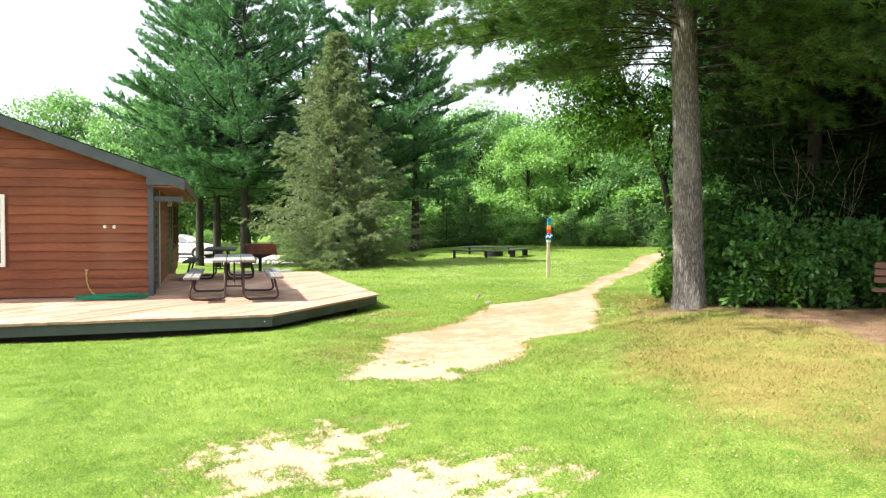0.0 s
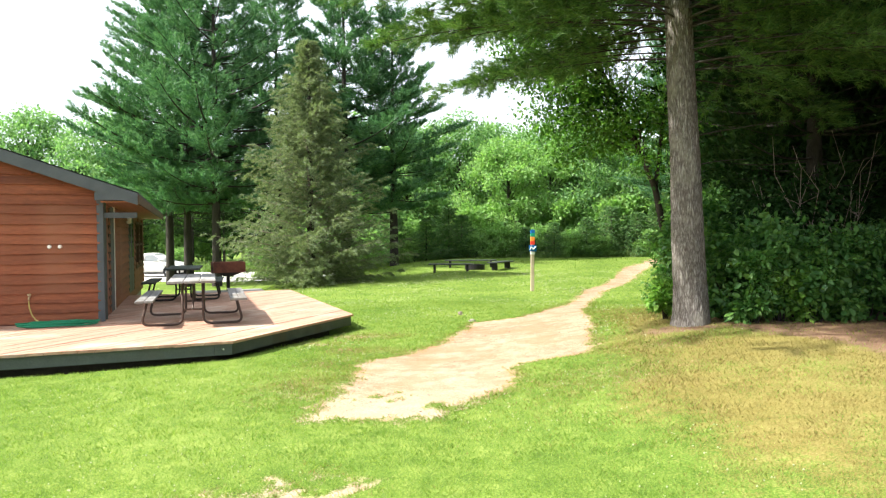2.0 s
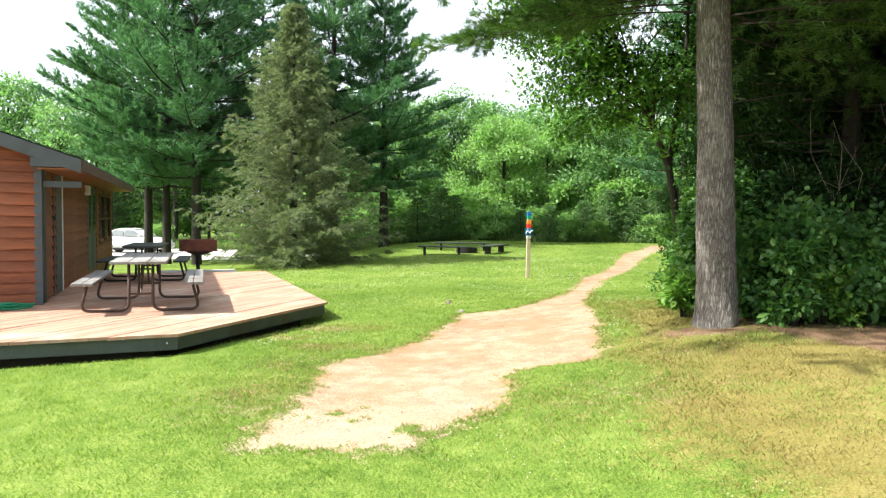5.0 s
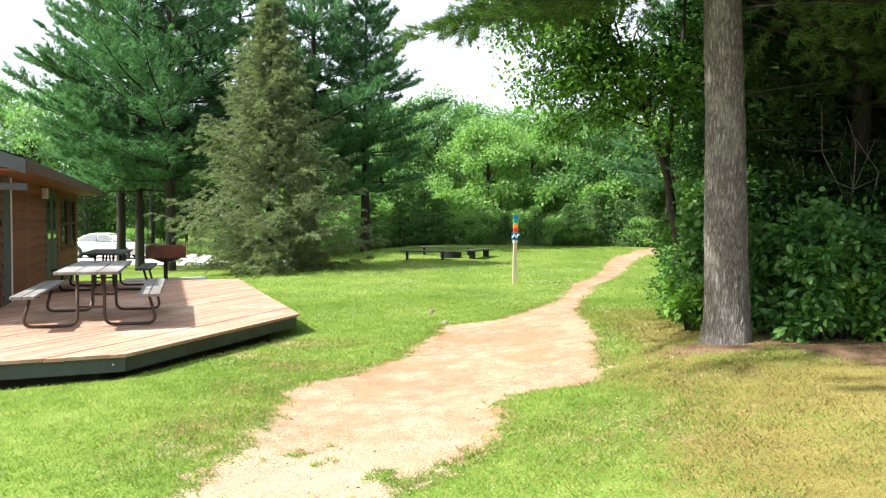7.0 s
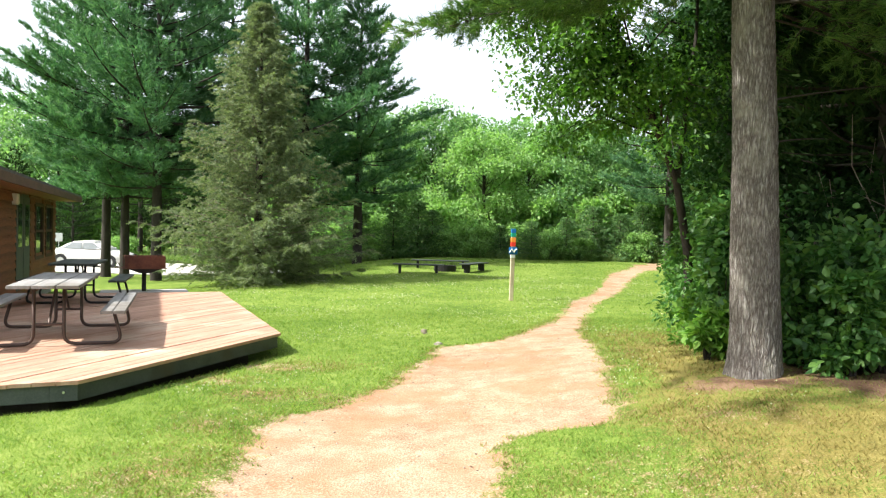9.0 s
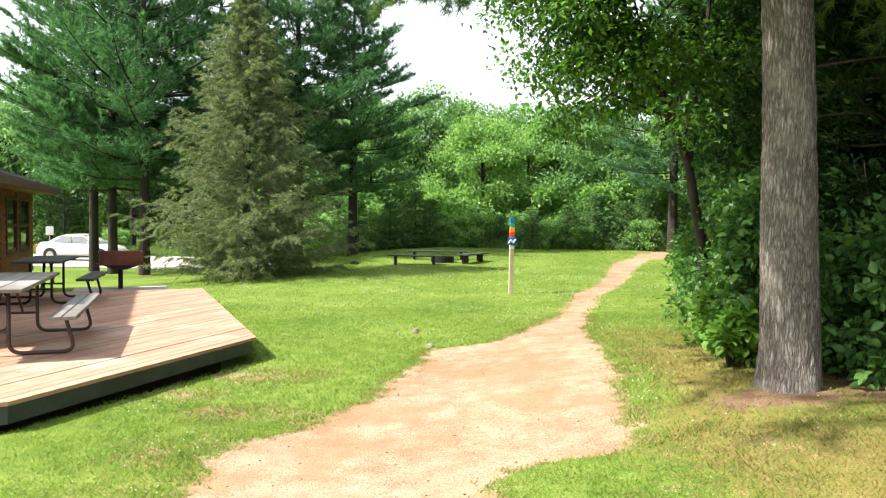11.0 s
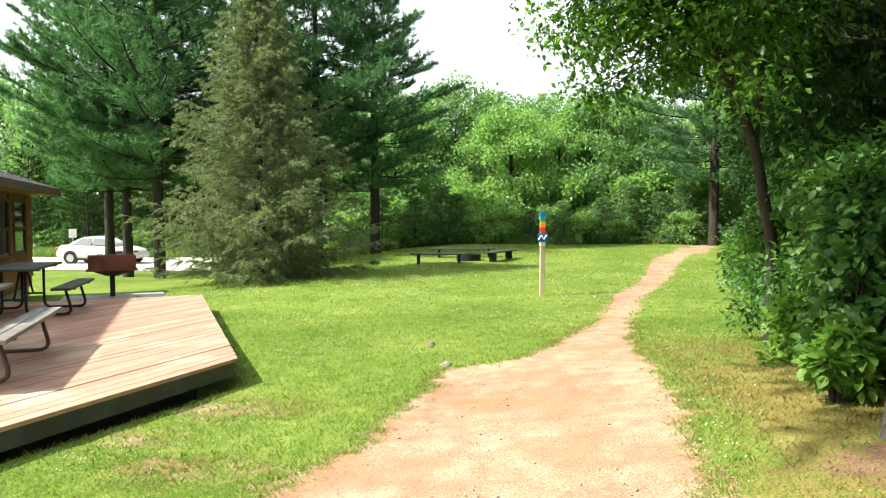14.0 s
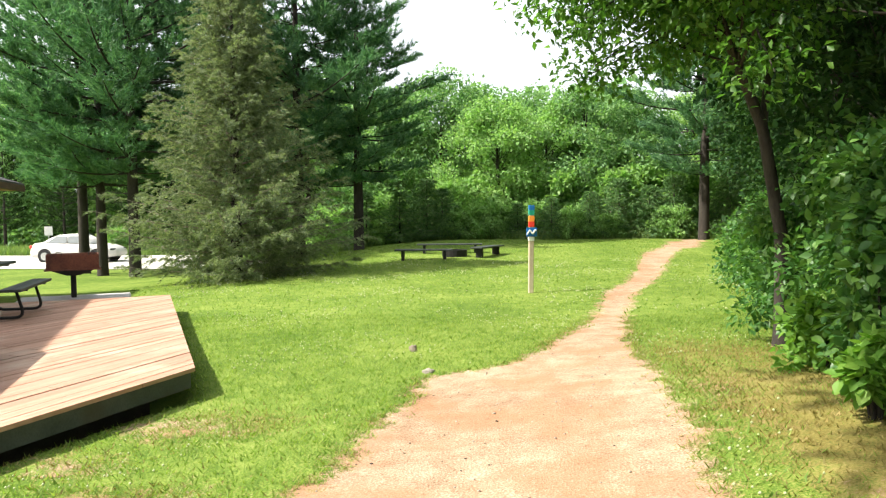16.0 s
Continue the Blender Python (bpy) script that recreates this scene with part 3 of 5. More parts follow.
house = thing("house", "red-brown stained timber cabin with wavy lap siding", "house", HOUSE)
wall_front = part("wall", box((-WIDTH + 0.02, 0.02, 0.0), (0.0, 0.2, WALL_TOP), 0), M["siding"], house)
gable = bmesh.new()
vs = [gable.verts.new(p) for y in (0.02, 0.2) for p in ((-WIDTH, y, WALL_TOP - 0.02), (0, y, WALL_TOP - 0.02), (-WIDTH / 2, y, WALL_TOP + PITCH * WIDTH / 2 - 0.02))]
for f in ((0, 1, 2), (5, 4, 3), (0, 3, 4, 1), (1, 4, 5, 2), (2, 5, 3, 0)):
    gable.faces.new([vs[k] for k in f])
part("gable", gable, M["siding"], house)
wall_side = part("wall", box((-0.2, 0.2, 0.0), (-0.02, DEPTH, WALL_TOP), 0), M["siding"], house)
part("wall", box((-WIDTH, DEPTH - 0.2, 0.0), (-0.2, DEPTH, WALL_TOP), 0), M["siding"], house)
part("wall", box((-WIDTH, 0.2, 0.0), (-WIDTH + 0.2, DEPTH - 0.2, WALL_TOP), 0), M["siding"], house)
part("foundation", box((-WIDTH + 0.05, 0.08, -0.9), (-0.08, DEPTH - 0.08, 0.02), 0), M["concrete"], house)

# rows of siding on the front, cut by the window and by the slope of the roof
WIN = (-3.45, -2.42, 0.80, 2.10)
for k in range(24):
    z = DECK_TOP + 0.015 + k * ROW
    top = z + ROW
    x1, x0 = -0.012, -WIDTH + 0.01
    if top > WALL_TOP - 0.05:
        cut = max(0.0, z + 0.10 - WALL_TOP) / PITCH
        x0, x1 = x0 + cut, x1 - cut
    if x1 - x0 < 0.6:
        break
    spans = [(x0, x1)]
    if WIN[2] - 0.1 < z + 0.1 < WIN[3] + 0.1:
        spans = [(x0, WIN[0] - 0.05), (WIN[1] + 0.05, x1)]
    for a, b in spans:
        ob = part("siding_board", lap_board(b - a, seed=k * 7 + int(a * 3)), M["siding"], wall_front)
        ob.matrix_basis = pose(a, 0.02, z)

# rows on the long side under the eave, between its openings
OPEN = [(0.0, 0.10, 9), (1.22, 1.32, 9), (1.50, 2.15, 2.35), (5.95, 7.75, 2.30), (8.35, 9.75, 2.15), (10.05, 11.45, 2.15)]
for k in range(13):
    z = DECK_TOP + 0.015 + k * ROW
    cuts = [(a, b) for a, b, hi in OPEN if z < hi and (a < 8 or z > 0.75 or b < 0)]
    edge = 0.0
    for a, b in cuts + [(DEPTH, DEPTH)]:
        if a - edge > 0.12:
            ob = part("siding_board", lap_board(a - edge, seed=900 + k * 11 + int(edge * 5)), M["siding"], wall_side)
            ob.matrix_basis = Matrix(((0, -1, 0, -0.02), (1, 0, 0, edge), (0, 0, 1, z), (0, 0, 0, 1)))
        edge = b

# corner boards, posts, the eave and the roof
part("corner_board", box((-0.055, -0.022, DECK_TOP), (0.055, 0.06, WALL_TOP)), M["trim"], house, "grey-blue corner board")
part("corner_board", box((-0.018, 0.062, DECK_TOP), (0.024, 0.13, WALL_TOP)), M["trim"], house, "grey-blue corner board")
part("downpipe", tube([(0.05, 0.16, DECK_TOP + 0.02), (0.05, 0.16, 2.3)], 0.03), M["green_trim"], house, "dark green downpipe")
part("stud", box((-0.02, 1.23, DECK_TOP), (0.015, 1.31, 2.3)), M["bark_dark"], house)
part("door", box((-0.03, 1.52, DECK_TOP), (0.02, 2.13, 2.28)), M["trim"], house, "closed grey service door")
part("door_strip", box((0.0, 2.14, DECK_TOP), (0.035, 2.20, 2.33)), M["lamp_white"], house, "pale metal door strip")
double_door = part("double_door", box((-0.06, 5.97, DECK_TOP), (-0.02, 7.73, 2.28)), M["green_trim"], house, "closed grey-green double door")
for a in (6.02, 6.88):
    part("door_leaf", box((-0.02, a, DECK_TOP + 0.03), (0.012, a + 0.80, 2.22)), M["green_trim"], double_door)
    part("pane", box((0.008, a + 0.18, 1.15), (0.018, a + 0.62, 2.05), 0.002), M["glass"], double_door)
for a in (8.4, 10.1):
    w = part("window", box((-0.05, a, 0.80), (-0.02, a + 1.3, 2.12), 0), M["green_trim"], house)
    for lo, hi in (((-0.02, a, 0.78), (0.03, a + 0.07, 2.14)), ((-0.02, a + 1.23, 0.78), (0.03, a + 1.3, 2.14)), ((-0.02, a + 0.07, 0.78), (0.03, a + 1.23, 0.86)),
                   ((-0.02, a + 0.07, 2.06), (0.03, a + 1.23, 2.14)), ((-0.02, a + 0.07, 1.43), (0.02, a + 1.23, 1.49))):
        part("window_frame", box(lo, hi, 0.004), M["eave"], w)
    part("pane", box((-0.018, a + 0.07, 0.86), (-0.008, a + 1.23, 1.43), 0), M["glass"], w)
    part("pane", box((-0.018, a + 0.07, 1.49), (-0.008, a + 1.23, 2.06), 0), M["glass"], w)
part("wall_lamp", box((-0.02, 5.55, 2.02), (0.10, 5.80, 2.24), 0.02), M["lamp_white"], house, "square white wall lamp")
part("bell_box", box((-0.02, 1.36, 1.50), (0.03, 1.44, 1.62), 0.01), M["black_steel"], house)
win = part("window", box((WIN[0], -0.03, WIN[2]), (WIN[1], -0.005, WIN[3]), 0), M["lamp_white"], house, "white framed window")
for lo, hi in (((WIN[0], -0.05, WIN[2]), (WIN[0] + 0.07, -0.03, WIN[3])), ((WIN[1] - 0.07, -0.05, WIN[2]), (WIN[1], -0.03, WIN[3])), ((WIN[0] + 0.07, -0.05, WIN[2]), (WIN[1] - 0.07, -0.03, WIN[2] + 0.07)),
               ((WIN[0] + 0.07, -0.05, WIN[3] - 0.07), (WIN[1] - 0.07, -0.03, WIN[3])), ((WIN[0] + 0.07, -0.05, 1.42), (WIN[1] - 0.07, -0.03, 1.48))):
    part("window_frame", box(lo, hi, 0.004), M["lamp_white"], win)
part("pane", box((WIN[0] + 0.07, -0.036, WIN[2] + 0.07), (WIN[1] - 0.07, -0.031, 1.42), 0), M["glass"], win)
part("pane", box((WIN[0] + 0.07, -0.036, 1.48), (WIN[1] - 0.07, -0.031, WIN[3] - 0.07), 0), M["glass"], win)
for x in (-0.79, -0.63):
    cap = bmesh.new()
    bmesh.ops.create_cone(cap, cap_ends=True, segments=16, radius1=0.036, radius2=0.028, depth=0.05, matrix=pose(x, -0.028, 1.53, 90, 0, 0))
    part("vent_cap", cap, M["lamp_white"], house, "small round white vent cap")

EAVE, RAKE = 0.62, 0.22
for side in (1, -1):
    ridge = WALL_TOP + PITCH * WIDTH / 2
    slope = bmesh.new()
    ex, ez = (EAVE, WALL_TOP - PITCH * EAVE) if side > 0 else (-WIDTH - EAVE, WALL_TOP - PITCH * EAVE)
    pts = [(ex, -RAKE, ez), (-WIDTH / 2, -RAKE, ridge), (-WIDTH / 2, DEPTH + 0.45, ridge), (ex, DEPTH + 0.45, ez)]
    lo, hi = [slope.verts.new((x, y, z + 0.03)) for x, y, z in pts], [slope.verts.new((x, y, z + 0.16)) for x, y, z in pts]
    slope.faces.new(lo)
    slope.faces.new(hi)
    for k in range(4):
        slope.faces.new((lo[k], lo[(k + 1) % 4], hi[(k + 1) % 4], hi[k]))
    roof = part("roof", slope, M["shingle"], house, "dark asphalt shingle roof")
    rake = bmesh.new()
    pts = [(ex, ez), (-WIDTH / 2, ridge)]
    ring = [(x, y, z + d) for y in (-RAKE - 0.03, -RAKE - 0.004) for (x, z) in pts for d in (-0.05, 0.15)]
    v = [rake.verts.new(p) for p in ring]
    for f in ((0, 1, 3, 2), (4, 6, 7, 5), (0, 4, 5, 1), (2, 3, 7, 6), (1, 5, 7, 3), (0, 2, 6, 4)):
        rake.faces.new([v[k] for k in f])
    part("rake_board", rake, M["trim"], roof, "grey-blue rake board")
    for row in range(22):
        s0 = row / 22
        a, b = Vector((ex + (-WIDTH / 2 - ex) * s0, 0, ez + (ridge - ez) * s0 + 0.165)), Vector((ex + (-WIDTH / 2 - ex) * (s0 + 0.05), 0, ez + (ridge - ez) * (s0 + 0.05) + 0.167))
        sh = bmesh.new()
        q = [sh.verts.new(p) for p in ((a.x, -RAKE - 0.02, a.z + 0.012), (a.x, DEPTH + 0.47, a.z + 0.012), (b.x, DEPTH + 0.47, b.z), (b.x, -RAKE - 0.02, b.z), (a.x, -RAKE - 0.02, a.z - 0.004), (a.x, DEPTH + 0.47, a.z - 0.004))]
        sh.faces.new(q[:4])
        sh.faces.new((q[0], q[4], q[5], q[1]))
        part("shingle_row", sh, M["shingle"], roof)
ez = WALL_TOP - PITCH * EAVE
part("fascia", box((EAVE - 0.02, -RAKE, ez - 0.02), (EAVE + 0.015, DEPTH + 0.45, ez + 0.13)), M["eave"], house, "weathered brown eave board")
part("eave_return", box((-0.06, -RAKE - 0.028, ez + 0.03), (EAVE - 0.022, -RAKE - 0.006, ez + 0.17)), M["trim"], house, "grey-blue boxed eave end")
part("soffit", box((0.03, -RAKE + 0.02, ez + 0.0), (EAVE - 0.025, DEPTH + 0.43, ez + 0.02), 0), M["soffit"], house)
part("bracket", box((0.03, 0.04, 2.02), (EAVE - 0.03, 0.12, 2.12)), M["trim"], house, "grey eave bracket")

# hose and tap
tap = thing("garden_tap", "old brass tap on the cabin wall", "tap", HOUSE)
part("pipe", tube([(-1.10, 0.0, 0.69), (-1.10, -0.08, 0.69), (-1.10, -0.10, 0.64)], 0.014), M["brass"], tap)
part("wheel", tube([(-1.10 + 0.03 * math.cos(a), -0.055, 0.73 + 0.012 * math.sin(a)) for a in np.arange(0, 6.2, 0.7)], 0.007, 6, None, True), M["brass"], tap)
hose = thing("garden_hose", "coiled green garden hose on the deck", "hose", HOUSE)
coil = []
for i in range(190):
    a = i * 0.21
    k = 0.75 + 0.25 * math.sin(i * 0.06)
    coil.append((-0.60 + 0.62 * k * math.cos(a) + 0.04 * math.sin(i * 0.37), -0.42 + 0.22 * k * math.sin(a) + 0.03 * math.sin(i * 0.23), DECK_TOP + 0.02 + 0.0003 * i + 0.006 * math.sin(i * 0.9)))
coil = [(-1.10, -0.10, 0.63), (-1.09, -0.11, 0.52), (-1.06, -0.10, 0.40), (-1.0, -0.12, 0.31), (-0.9, -0.2, 0.26)] + coil[8:]
part("hose", tube(coil[5:], 0.015, 6), M["hose"], hose)
part("leader", tube(coil[:6], 0.012, 6), M["yellow"], hose, "yellow-green hose end")

# deck
deck = thing("deck", "low timber deck with a cut corner and reddish boards", "deck", DECK, kind="structure")
OUT = [(-12.0, -3.37), (1.85, -3.37), (4.22, -0.85), (4.22, 5.75), (-12.0, 5.75)]


def beam(a, b, z0, z1, thick):
    a, b = Vector((*a, 0)), Vector((*b, 0))
    n = (b - a).normalized().cross(Vector((0, 0, 1))) * thick
    bm = bmesh.new()
    v = [bm.verts.new((p.x, p.y, z)) for z in (z0, z1) for p in (a, b, b - n, a - n)]
    for f in ((0, 1, 2, 3), (7, 6, 5, 4), (0, 4, 5, 1), (1, 5, 6, 2), (2, 6, 7, 3), (3, 7, 4, 0)):
        bm.faces.new([v[k] for k in f])
    bmesh.ops.recalc_face_normals(bm, faces=bm.faces)
    bmesh.ops.bevel(bm, geom=list(bm.edges), offset=0.005, segments=1, affect="EDGES")
    return bm


for a, b in ((OUT[0], OUT[1]), (OUT[1], OUT[2]), (OUT[2], OUT[3]), (OUT[3], OUT[4])):
    part("fascia", beam(a, b, DECK_TOP - 0.20, DECK_TOP - 0.034, 0.04), M["green_trim"], deck, "grey-green deck fascia")
part("joint_plate", beam((1.62, -3.376), (1.862, -3.376), DECK_TOP - 0.197, DECK_TOP - 0.036, 0.03), M["green_trim"], deck, "bolted corner plate")
part("bolt", tube([(1.74, -3.39, DECK_TOP - 0.11), (1.74, -3.372, DECK_TOP - 0.11)], 0.012), M["rim"], deck)
# joists and piers coloured near-black, so the gap's shade is painted on them
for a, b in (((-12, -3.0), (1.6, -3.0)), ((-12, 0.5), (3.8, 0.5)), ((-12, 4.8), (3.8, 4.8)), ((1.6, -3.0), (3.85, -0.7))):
    part("joist", beam(a, b, DECK_TOP - 0.45, DECK_TOP - 0.05, 0.08), M["deck_shade"], deck)
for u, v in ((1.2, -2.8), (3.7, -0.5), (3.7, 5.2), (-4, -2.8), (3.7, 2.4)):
    part("pier", box((u - 0.15, v - 0.15, -0.9), (u + 0.15, v + 0.15, DECK_TOP - 0.2), 0.01), M["deck_shade"], deck)
BOARD, SLANT = 0.142, math.atan2(3.37 - 0.85, 4.22 - 1.85)      # the boards run along the cut corner
RIM = [(-10.0, -3.42), (1.87, -3.42), (4.26, -0.88), (4.26, 5.80), (-10.0, 5.80)]


def clip(poly, nx, ny, most):
    """The part of a convex outline where nx * x + ny * y is at most that."""
    out = []
    for (ax, ay), (bx, by) in zip(poly, poly[1:] + poly[:1]):
        da, db = nx * ax + ny * ay - most, nx * bx + ny * by - most
        if da <= 0:
            out.append((ax, ay))
        if (da < 0 < db) or (db < 0 < da):
            k = da / (da - db)
            out.append((ax + (bx - ax) * k, ay + (by - ay) * k))
    return out


ca, sa = math.cos(SLANT), math.sin(SLANT)
r = random.Random(5)
across = [-x * sa + y * ca for x, y in RIM]
for k in range(int((max(across) - min(across)) / BOARD) + 1):
    w0 = min(across) + k * BOARD + 0.004
    strip = clip(clip(RIM, sa, -ca, -w0), -sa, ca, w0 + BOARD - 0.010)
    dz = r.uniform(-0.003, 0.003)
    first = r.uniform(-16, -12)
    for cut in np.arange(first, 12, 4.88):
        run = clip(clip(strip, -ca, -sa, -cut - 0.003), ca, sa, cut + 4.88 - 0.003) if len(strip) > 2 else []
        # the cabin stands in one corner of the deck
        inside = clip(clip(run, 1, 0, -0.1), 0, -1, -0.05) if len(run) > 2 else []
        pieces = [clip(run, -1, 0, 0.1), clip(clip(run, 1, 0, -0.1), 0, 1, 0.05)] if len(inside) > 2 else [run]
        for outline in pieces:
            if len(outline) < 3:
                continue
            bm = bmesh.new()
            flat = [(x * ca + y * sa, -x * sa + y * ca) for x, y in outline]
            lo, hi = [bm.verts.new((x, y, DECK_TOP - 0.036 + dz)) for x, y in flat], [bm.verts.new((x, y, DECK_TOP + dz)) for x, y in flat]
            bm.faces.new(lo[::-1])
            bm.faces.new(hi)
            for n in range(len(flat)):
                bm.faces.new((lo[n], lo[(n + 1) % len(flat)], hi[(n + 1) % len(flat)], hi[n]))
            part("board", bm, M["deck"], deck).matrix_basis = pose(0, 0, 0, 0, 0, math.degrees(SLANT))
step = part("slab", box((-0.9, 0, -0.9), (0.9, 0.72, 0.225), 0.02), M["concrete"])
step.matrix_basis = DECK @ pose(2.7, 5.85, 0)
tagged(step, "pale concrete slab at the edge of the deck", "slab")


# ---- picnic tables ----
def picnic_table(m, label, length, tops, steel):
    t = thing("picnic_table", label, "picnic table", m, "picnic tables on the deck")
    for k in range(3):
        w = 0.25
        part("top_plank", box((-0.375 + k * w, -length / 2, 0.71), (-0.375 + (k + 1) * w - 0.012, length / 2, 0.75), 0.005), tops, t)
    for s in (-1, 1):
        part("bench_plank", box((s * 0.72 - 0.135, -length / 2, 0.415), (s * 0.72 - 0.004, length / 2, 0.455), 0.005), tops, t)
        part("bench_plank", box((s * 0.72 + 0.004, -length / 2, 0.415), (s * 0.72 + 0.135, length / 2, 0.455), 0.005), tops, t)
    for y in (-length / 2 + 0.38, length / 2 - 0.38):
        for s in (-1, 1):
            path = bend([(s * 0.16, y, 0.70), (s * 0.16, y, 0.025), (s * 0.80, y, 0.025), (s * 0.70, y, 0.41)], 0.13)
            part("leg", tube(path, 0.021, 10), steel, t, smooth=True)
            part("bench_bracket", box((s * 0.72 - 0.13, y - 0.02, 0.395), (s * 0.72 + 0.13, y + 0.02, 0.415), 0.003), steel, t)
        part("cross_bar", tube([(-0.16, y, 0.26), (0.16, y, 0.26)], 0.016), steel, t)
        part("top_bracket", box((-0.36, y - 0.02, 0.69), (0.36, y + 0.02, 0.71), 0.003), steel, t)
        part("brace", tube([(0, y, 0.26), (0, y * 0.35, 0.69)], 0.016), steel, t)
    return t


picnic_table(DECK @ pose(1.50, -0.42, DECK_TOP, 0, 0, -4), "weathered grey plank picnic table on brown bent tube legs", 2.4, M["table_wood"], M["table_steel"])
picnic_table(DECK @ pose(1.52, 4.15, DECK_TOP, 0, 0, -6), "dark green picnic table on black bent tube legs", 1.8, M["dark_bench"], M["black_steel"])

# ---- grill ----
grill = thing("park_grill", "rusty steel park grill on a black post", "grill", DECK @ pose(2.68, 6.15, 0.02, 0, 0, 4) @ Matrix.Diagonal((0.84, 0.9, 1.0, 1.0)))
part("post", tube([(0, 0, -0.4), (0, 0, 0.62)], 0.055, 14), M["black_steel"], grill, smooth=True)
tray = bmesh.new()
b4, t4 = [tray.verts.new(p) for p in ((-0.12, -0.12, 0.60), (0.12, -0.12, 0.60), (0.12, 0.12, 0.60), (-0.12, 0.12, 0.60))], [tray.verts.new(p) for p in ((-0.47, -0.27, 0.72), (0.47, -0.27, 0.72), (0.47, 0.27, 0.72), (-0.47, 0.27, 0.72))]
tray.faces.new(b4)
tray.faces.new(t4)
for k in range(4):
    tray.faces.new((b4[k], b4[(k + 1) % 4], t4[(k + 1) % 4], t4[k]))
part("fire_pan", tray, M["black_steel"], grill)
for lo, hi in (((-0.49, -0.29, 0.72), (0.49, -0.275, 0.98)), ((-0.49, 0.275, 0.72), (0.49, 0.29, 0.98)), ((-0.49, -0.275, 0.72), (-0.475, 0.275, 0.98)), ((0.475, -0.275, 0.72), (0.49, 0.275, 0.98))):
    part("side_plate", box(lo, hi, 0.003), M["rust"], grill)
part("rim", box((-0.53, -0.32, 0.70), (0.53, 0.32, 0.72), 0.004), M["rust"], grill)
for k in range(14):
    part("grate_bar", tube([(-0.44 + k * 0.068, -0.27, 0.95), (-0.44 + k * 0.068, 0.27, 0.95)], 0.006, 6), M["black_steel"], grill)
for x in (-0.3, 0.3):
    part("handle", tube(bend([(x, -0.29, 0.96), (x, -0.29, 1.02), (x + 0.1, -0.29, 1.02), (x + 0.1, -0.29, 0.96)], 0.02, 3), 0.007, 6), M["black_steel"], grill)

# ---- trail marker ----
MARK = (0.36, 21.3)
mark = thing("trail_marker", "weathered wooden trail post with coloured bands", "trail marker", pose(*MARK, gz(*MARK), 0, 0.6, 8) @ Matrix.Scale(1.10, 4))
part("post", box((-0.045, -0.045, -0.3), (0.045, 0.045, 1.63), 0.008), M["post"], mark)
for key, z0, z1 in (("white", 0.98, 1.05), ("red", 1.24, 1.34), ("orange", 1.34, 1.44), ("teal", 1.46, 1.55), ("blue", 1.55, 1.645)):
    part("band", box((-0.052, -0.052, z0), (0.052, 0.052, z1), 0.004), M[key], mark, key + " painted band")
plate = part("sign_plate", box((-0.10, -0.062, 1.06), (0.10, -0.052, 1.225), 0.004), M["blue"], mark, "blue plate with a white winding mark")
part("winding_mark", tube(bend([(-0.085, -0.066, 1.10), (-0.035, -0.066, 1.19), (0.02, -0.066, 1.10), (0.06, -0.066, 1.19), (0.085, -0.066, 1.17)], 0.03, 4), 0.014, 6), M["white"], plate)


# ---- benches round the fire ring on the far lawn ----
def plank_bench(x, y, turn, length):
    b = thing("plank_bench", "low dark plank bench on the lawn", "bench", pose(x, y, gz(x, y), 0, 0, turn), "benches round the fire ring")
    for k in (-1, 0, 1):
        part("seat_plank", box((-length / 2, k * 0.15 - 0.07, 0.29), (length / 2, k * 0.15 + 0.07, 0.335), 0.006), M["dark_bench"], b)
    for s in (-1, 1):
        part("leg", box((s * (length / 2 - 0.25) - 0.045, -0.12, -0.1), (s * (length / 2 - 0.25) + 0.045, 0.12, 0.29), 0.008), M["black_steel"], b)
    return b


plank_bench(-2.95, 29.2, 2, 1.85)
plank_bench(-2.35, 31.6, 4, 2.3)
plank_bench(-0.95, 30.4, 68, 1.8)
ring = thing("fire_ring", "rusty dark steel fire ring", "fire ring", pose(-2.05, 30.2, gz(-2.05, 30.2)))
band = bmesh.new()
outer = []
for rad, z in ((0.42, 0.0), (0.42, 0.22), (0.38, 0.22), (0.38, 0.0)):
    outer.append([band.verts.new((rad * math.cos(k * math.pi / 12), rad * math.sin(k * math.pi / 12), z)) for k in range(24)])
for p, q in zip(outer, outer[1:] + outer[:1]):
    for k in range(24):
        band.faces.new((p[k], p[(k + 1) % 24], q[(k + 1) % 24], q[k]))
part("ring", band, M["black_steel"], ring)

# ---- park bench under the pines ----
bench = thing("park_bench", "brown slatted park bench at the edge of the wood", "bench", pose(5.78, 9.5, gz(5.78, 9.5) - 0.02, 0, 0, -25) @ Matrix.Diagonal((1.0, 1.0, 0.75, 1.0)))
for k in range(4):
    part("seat_slat", box((-0.9, -0.25 + k * 0.125, 0.40), (0.9, -0.25 + k * 0.125 + 0.11, 0.44), 0.008), M["bench_brown"], bench)
for k in range(3):
    part("back_slat", box((-0.9, 0.26 + k * 0.04, 0.52 + k * 0.14), (0.9, 0.30 + k * 0.04, 0.64 + k * 0.14), 0.008), M["bench_brown"], bench)
for s in (-0.62, 0.62):
    part("leg", box((s - 0.06, -0.18, -0.1), (s + 0.06, 0.18, 0.40), 0.01), M["bench_brown"], bench)
    part("back_support", tube([(s, 0.22, 0.3), (s, 0.36, 0.95)], 0.03), M["bench_brown"], bench)


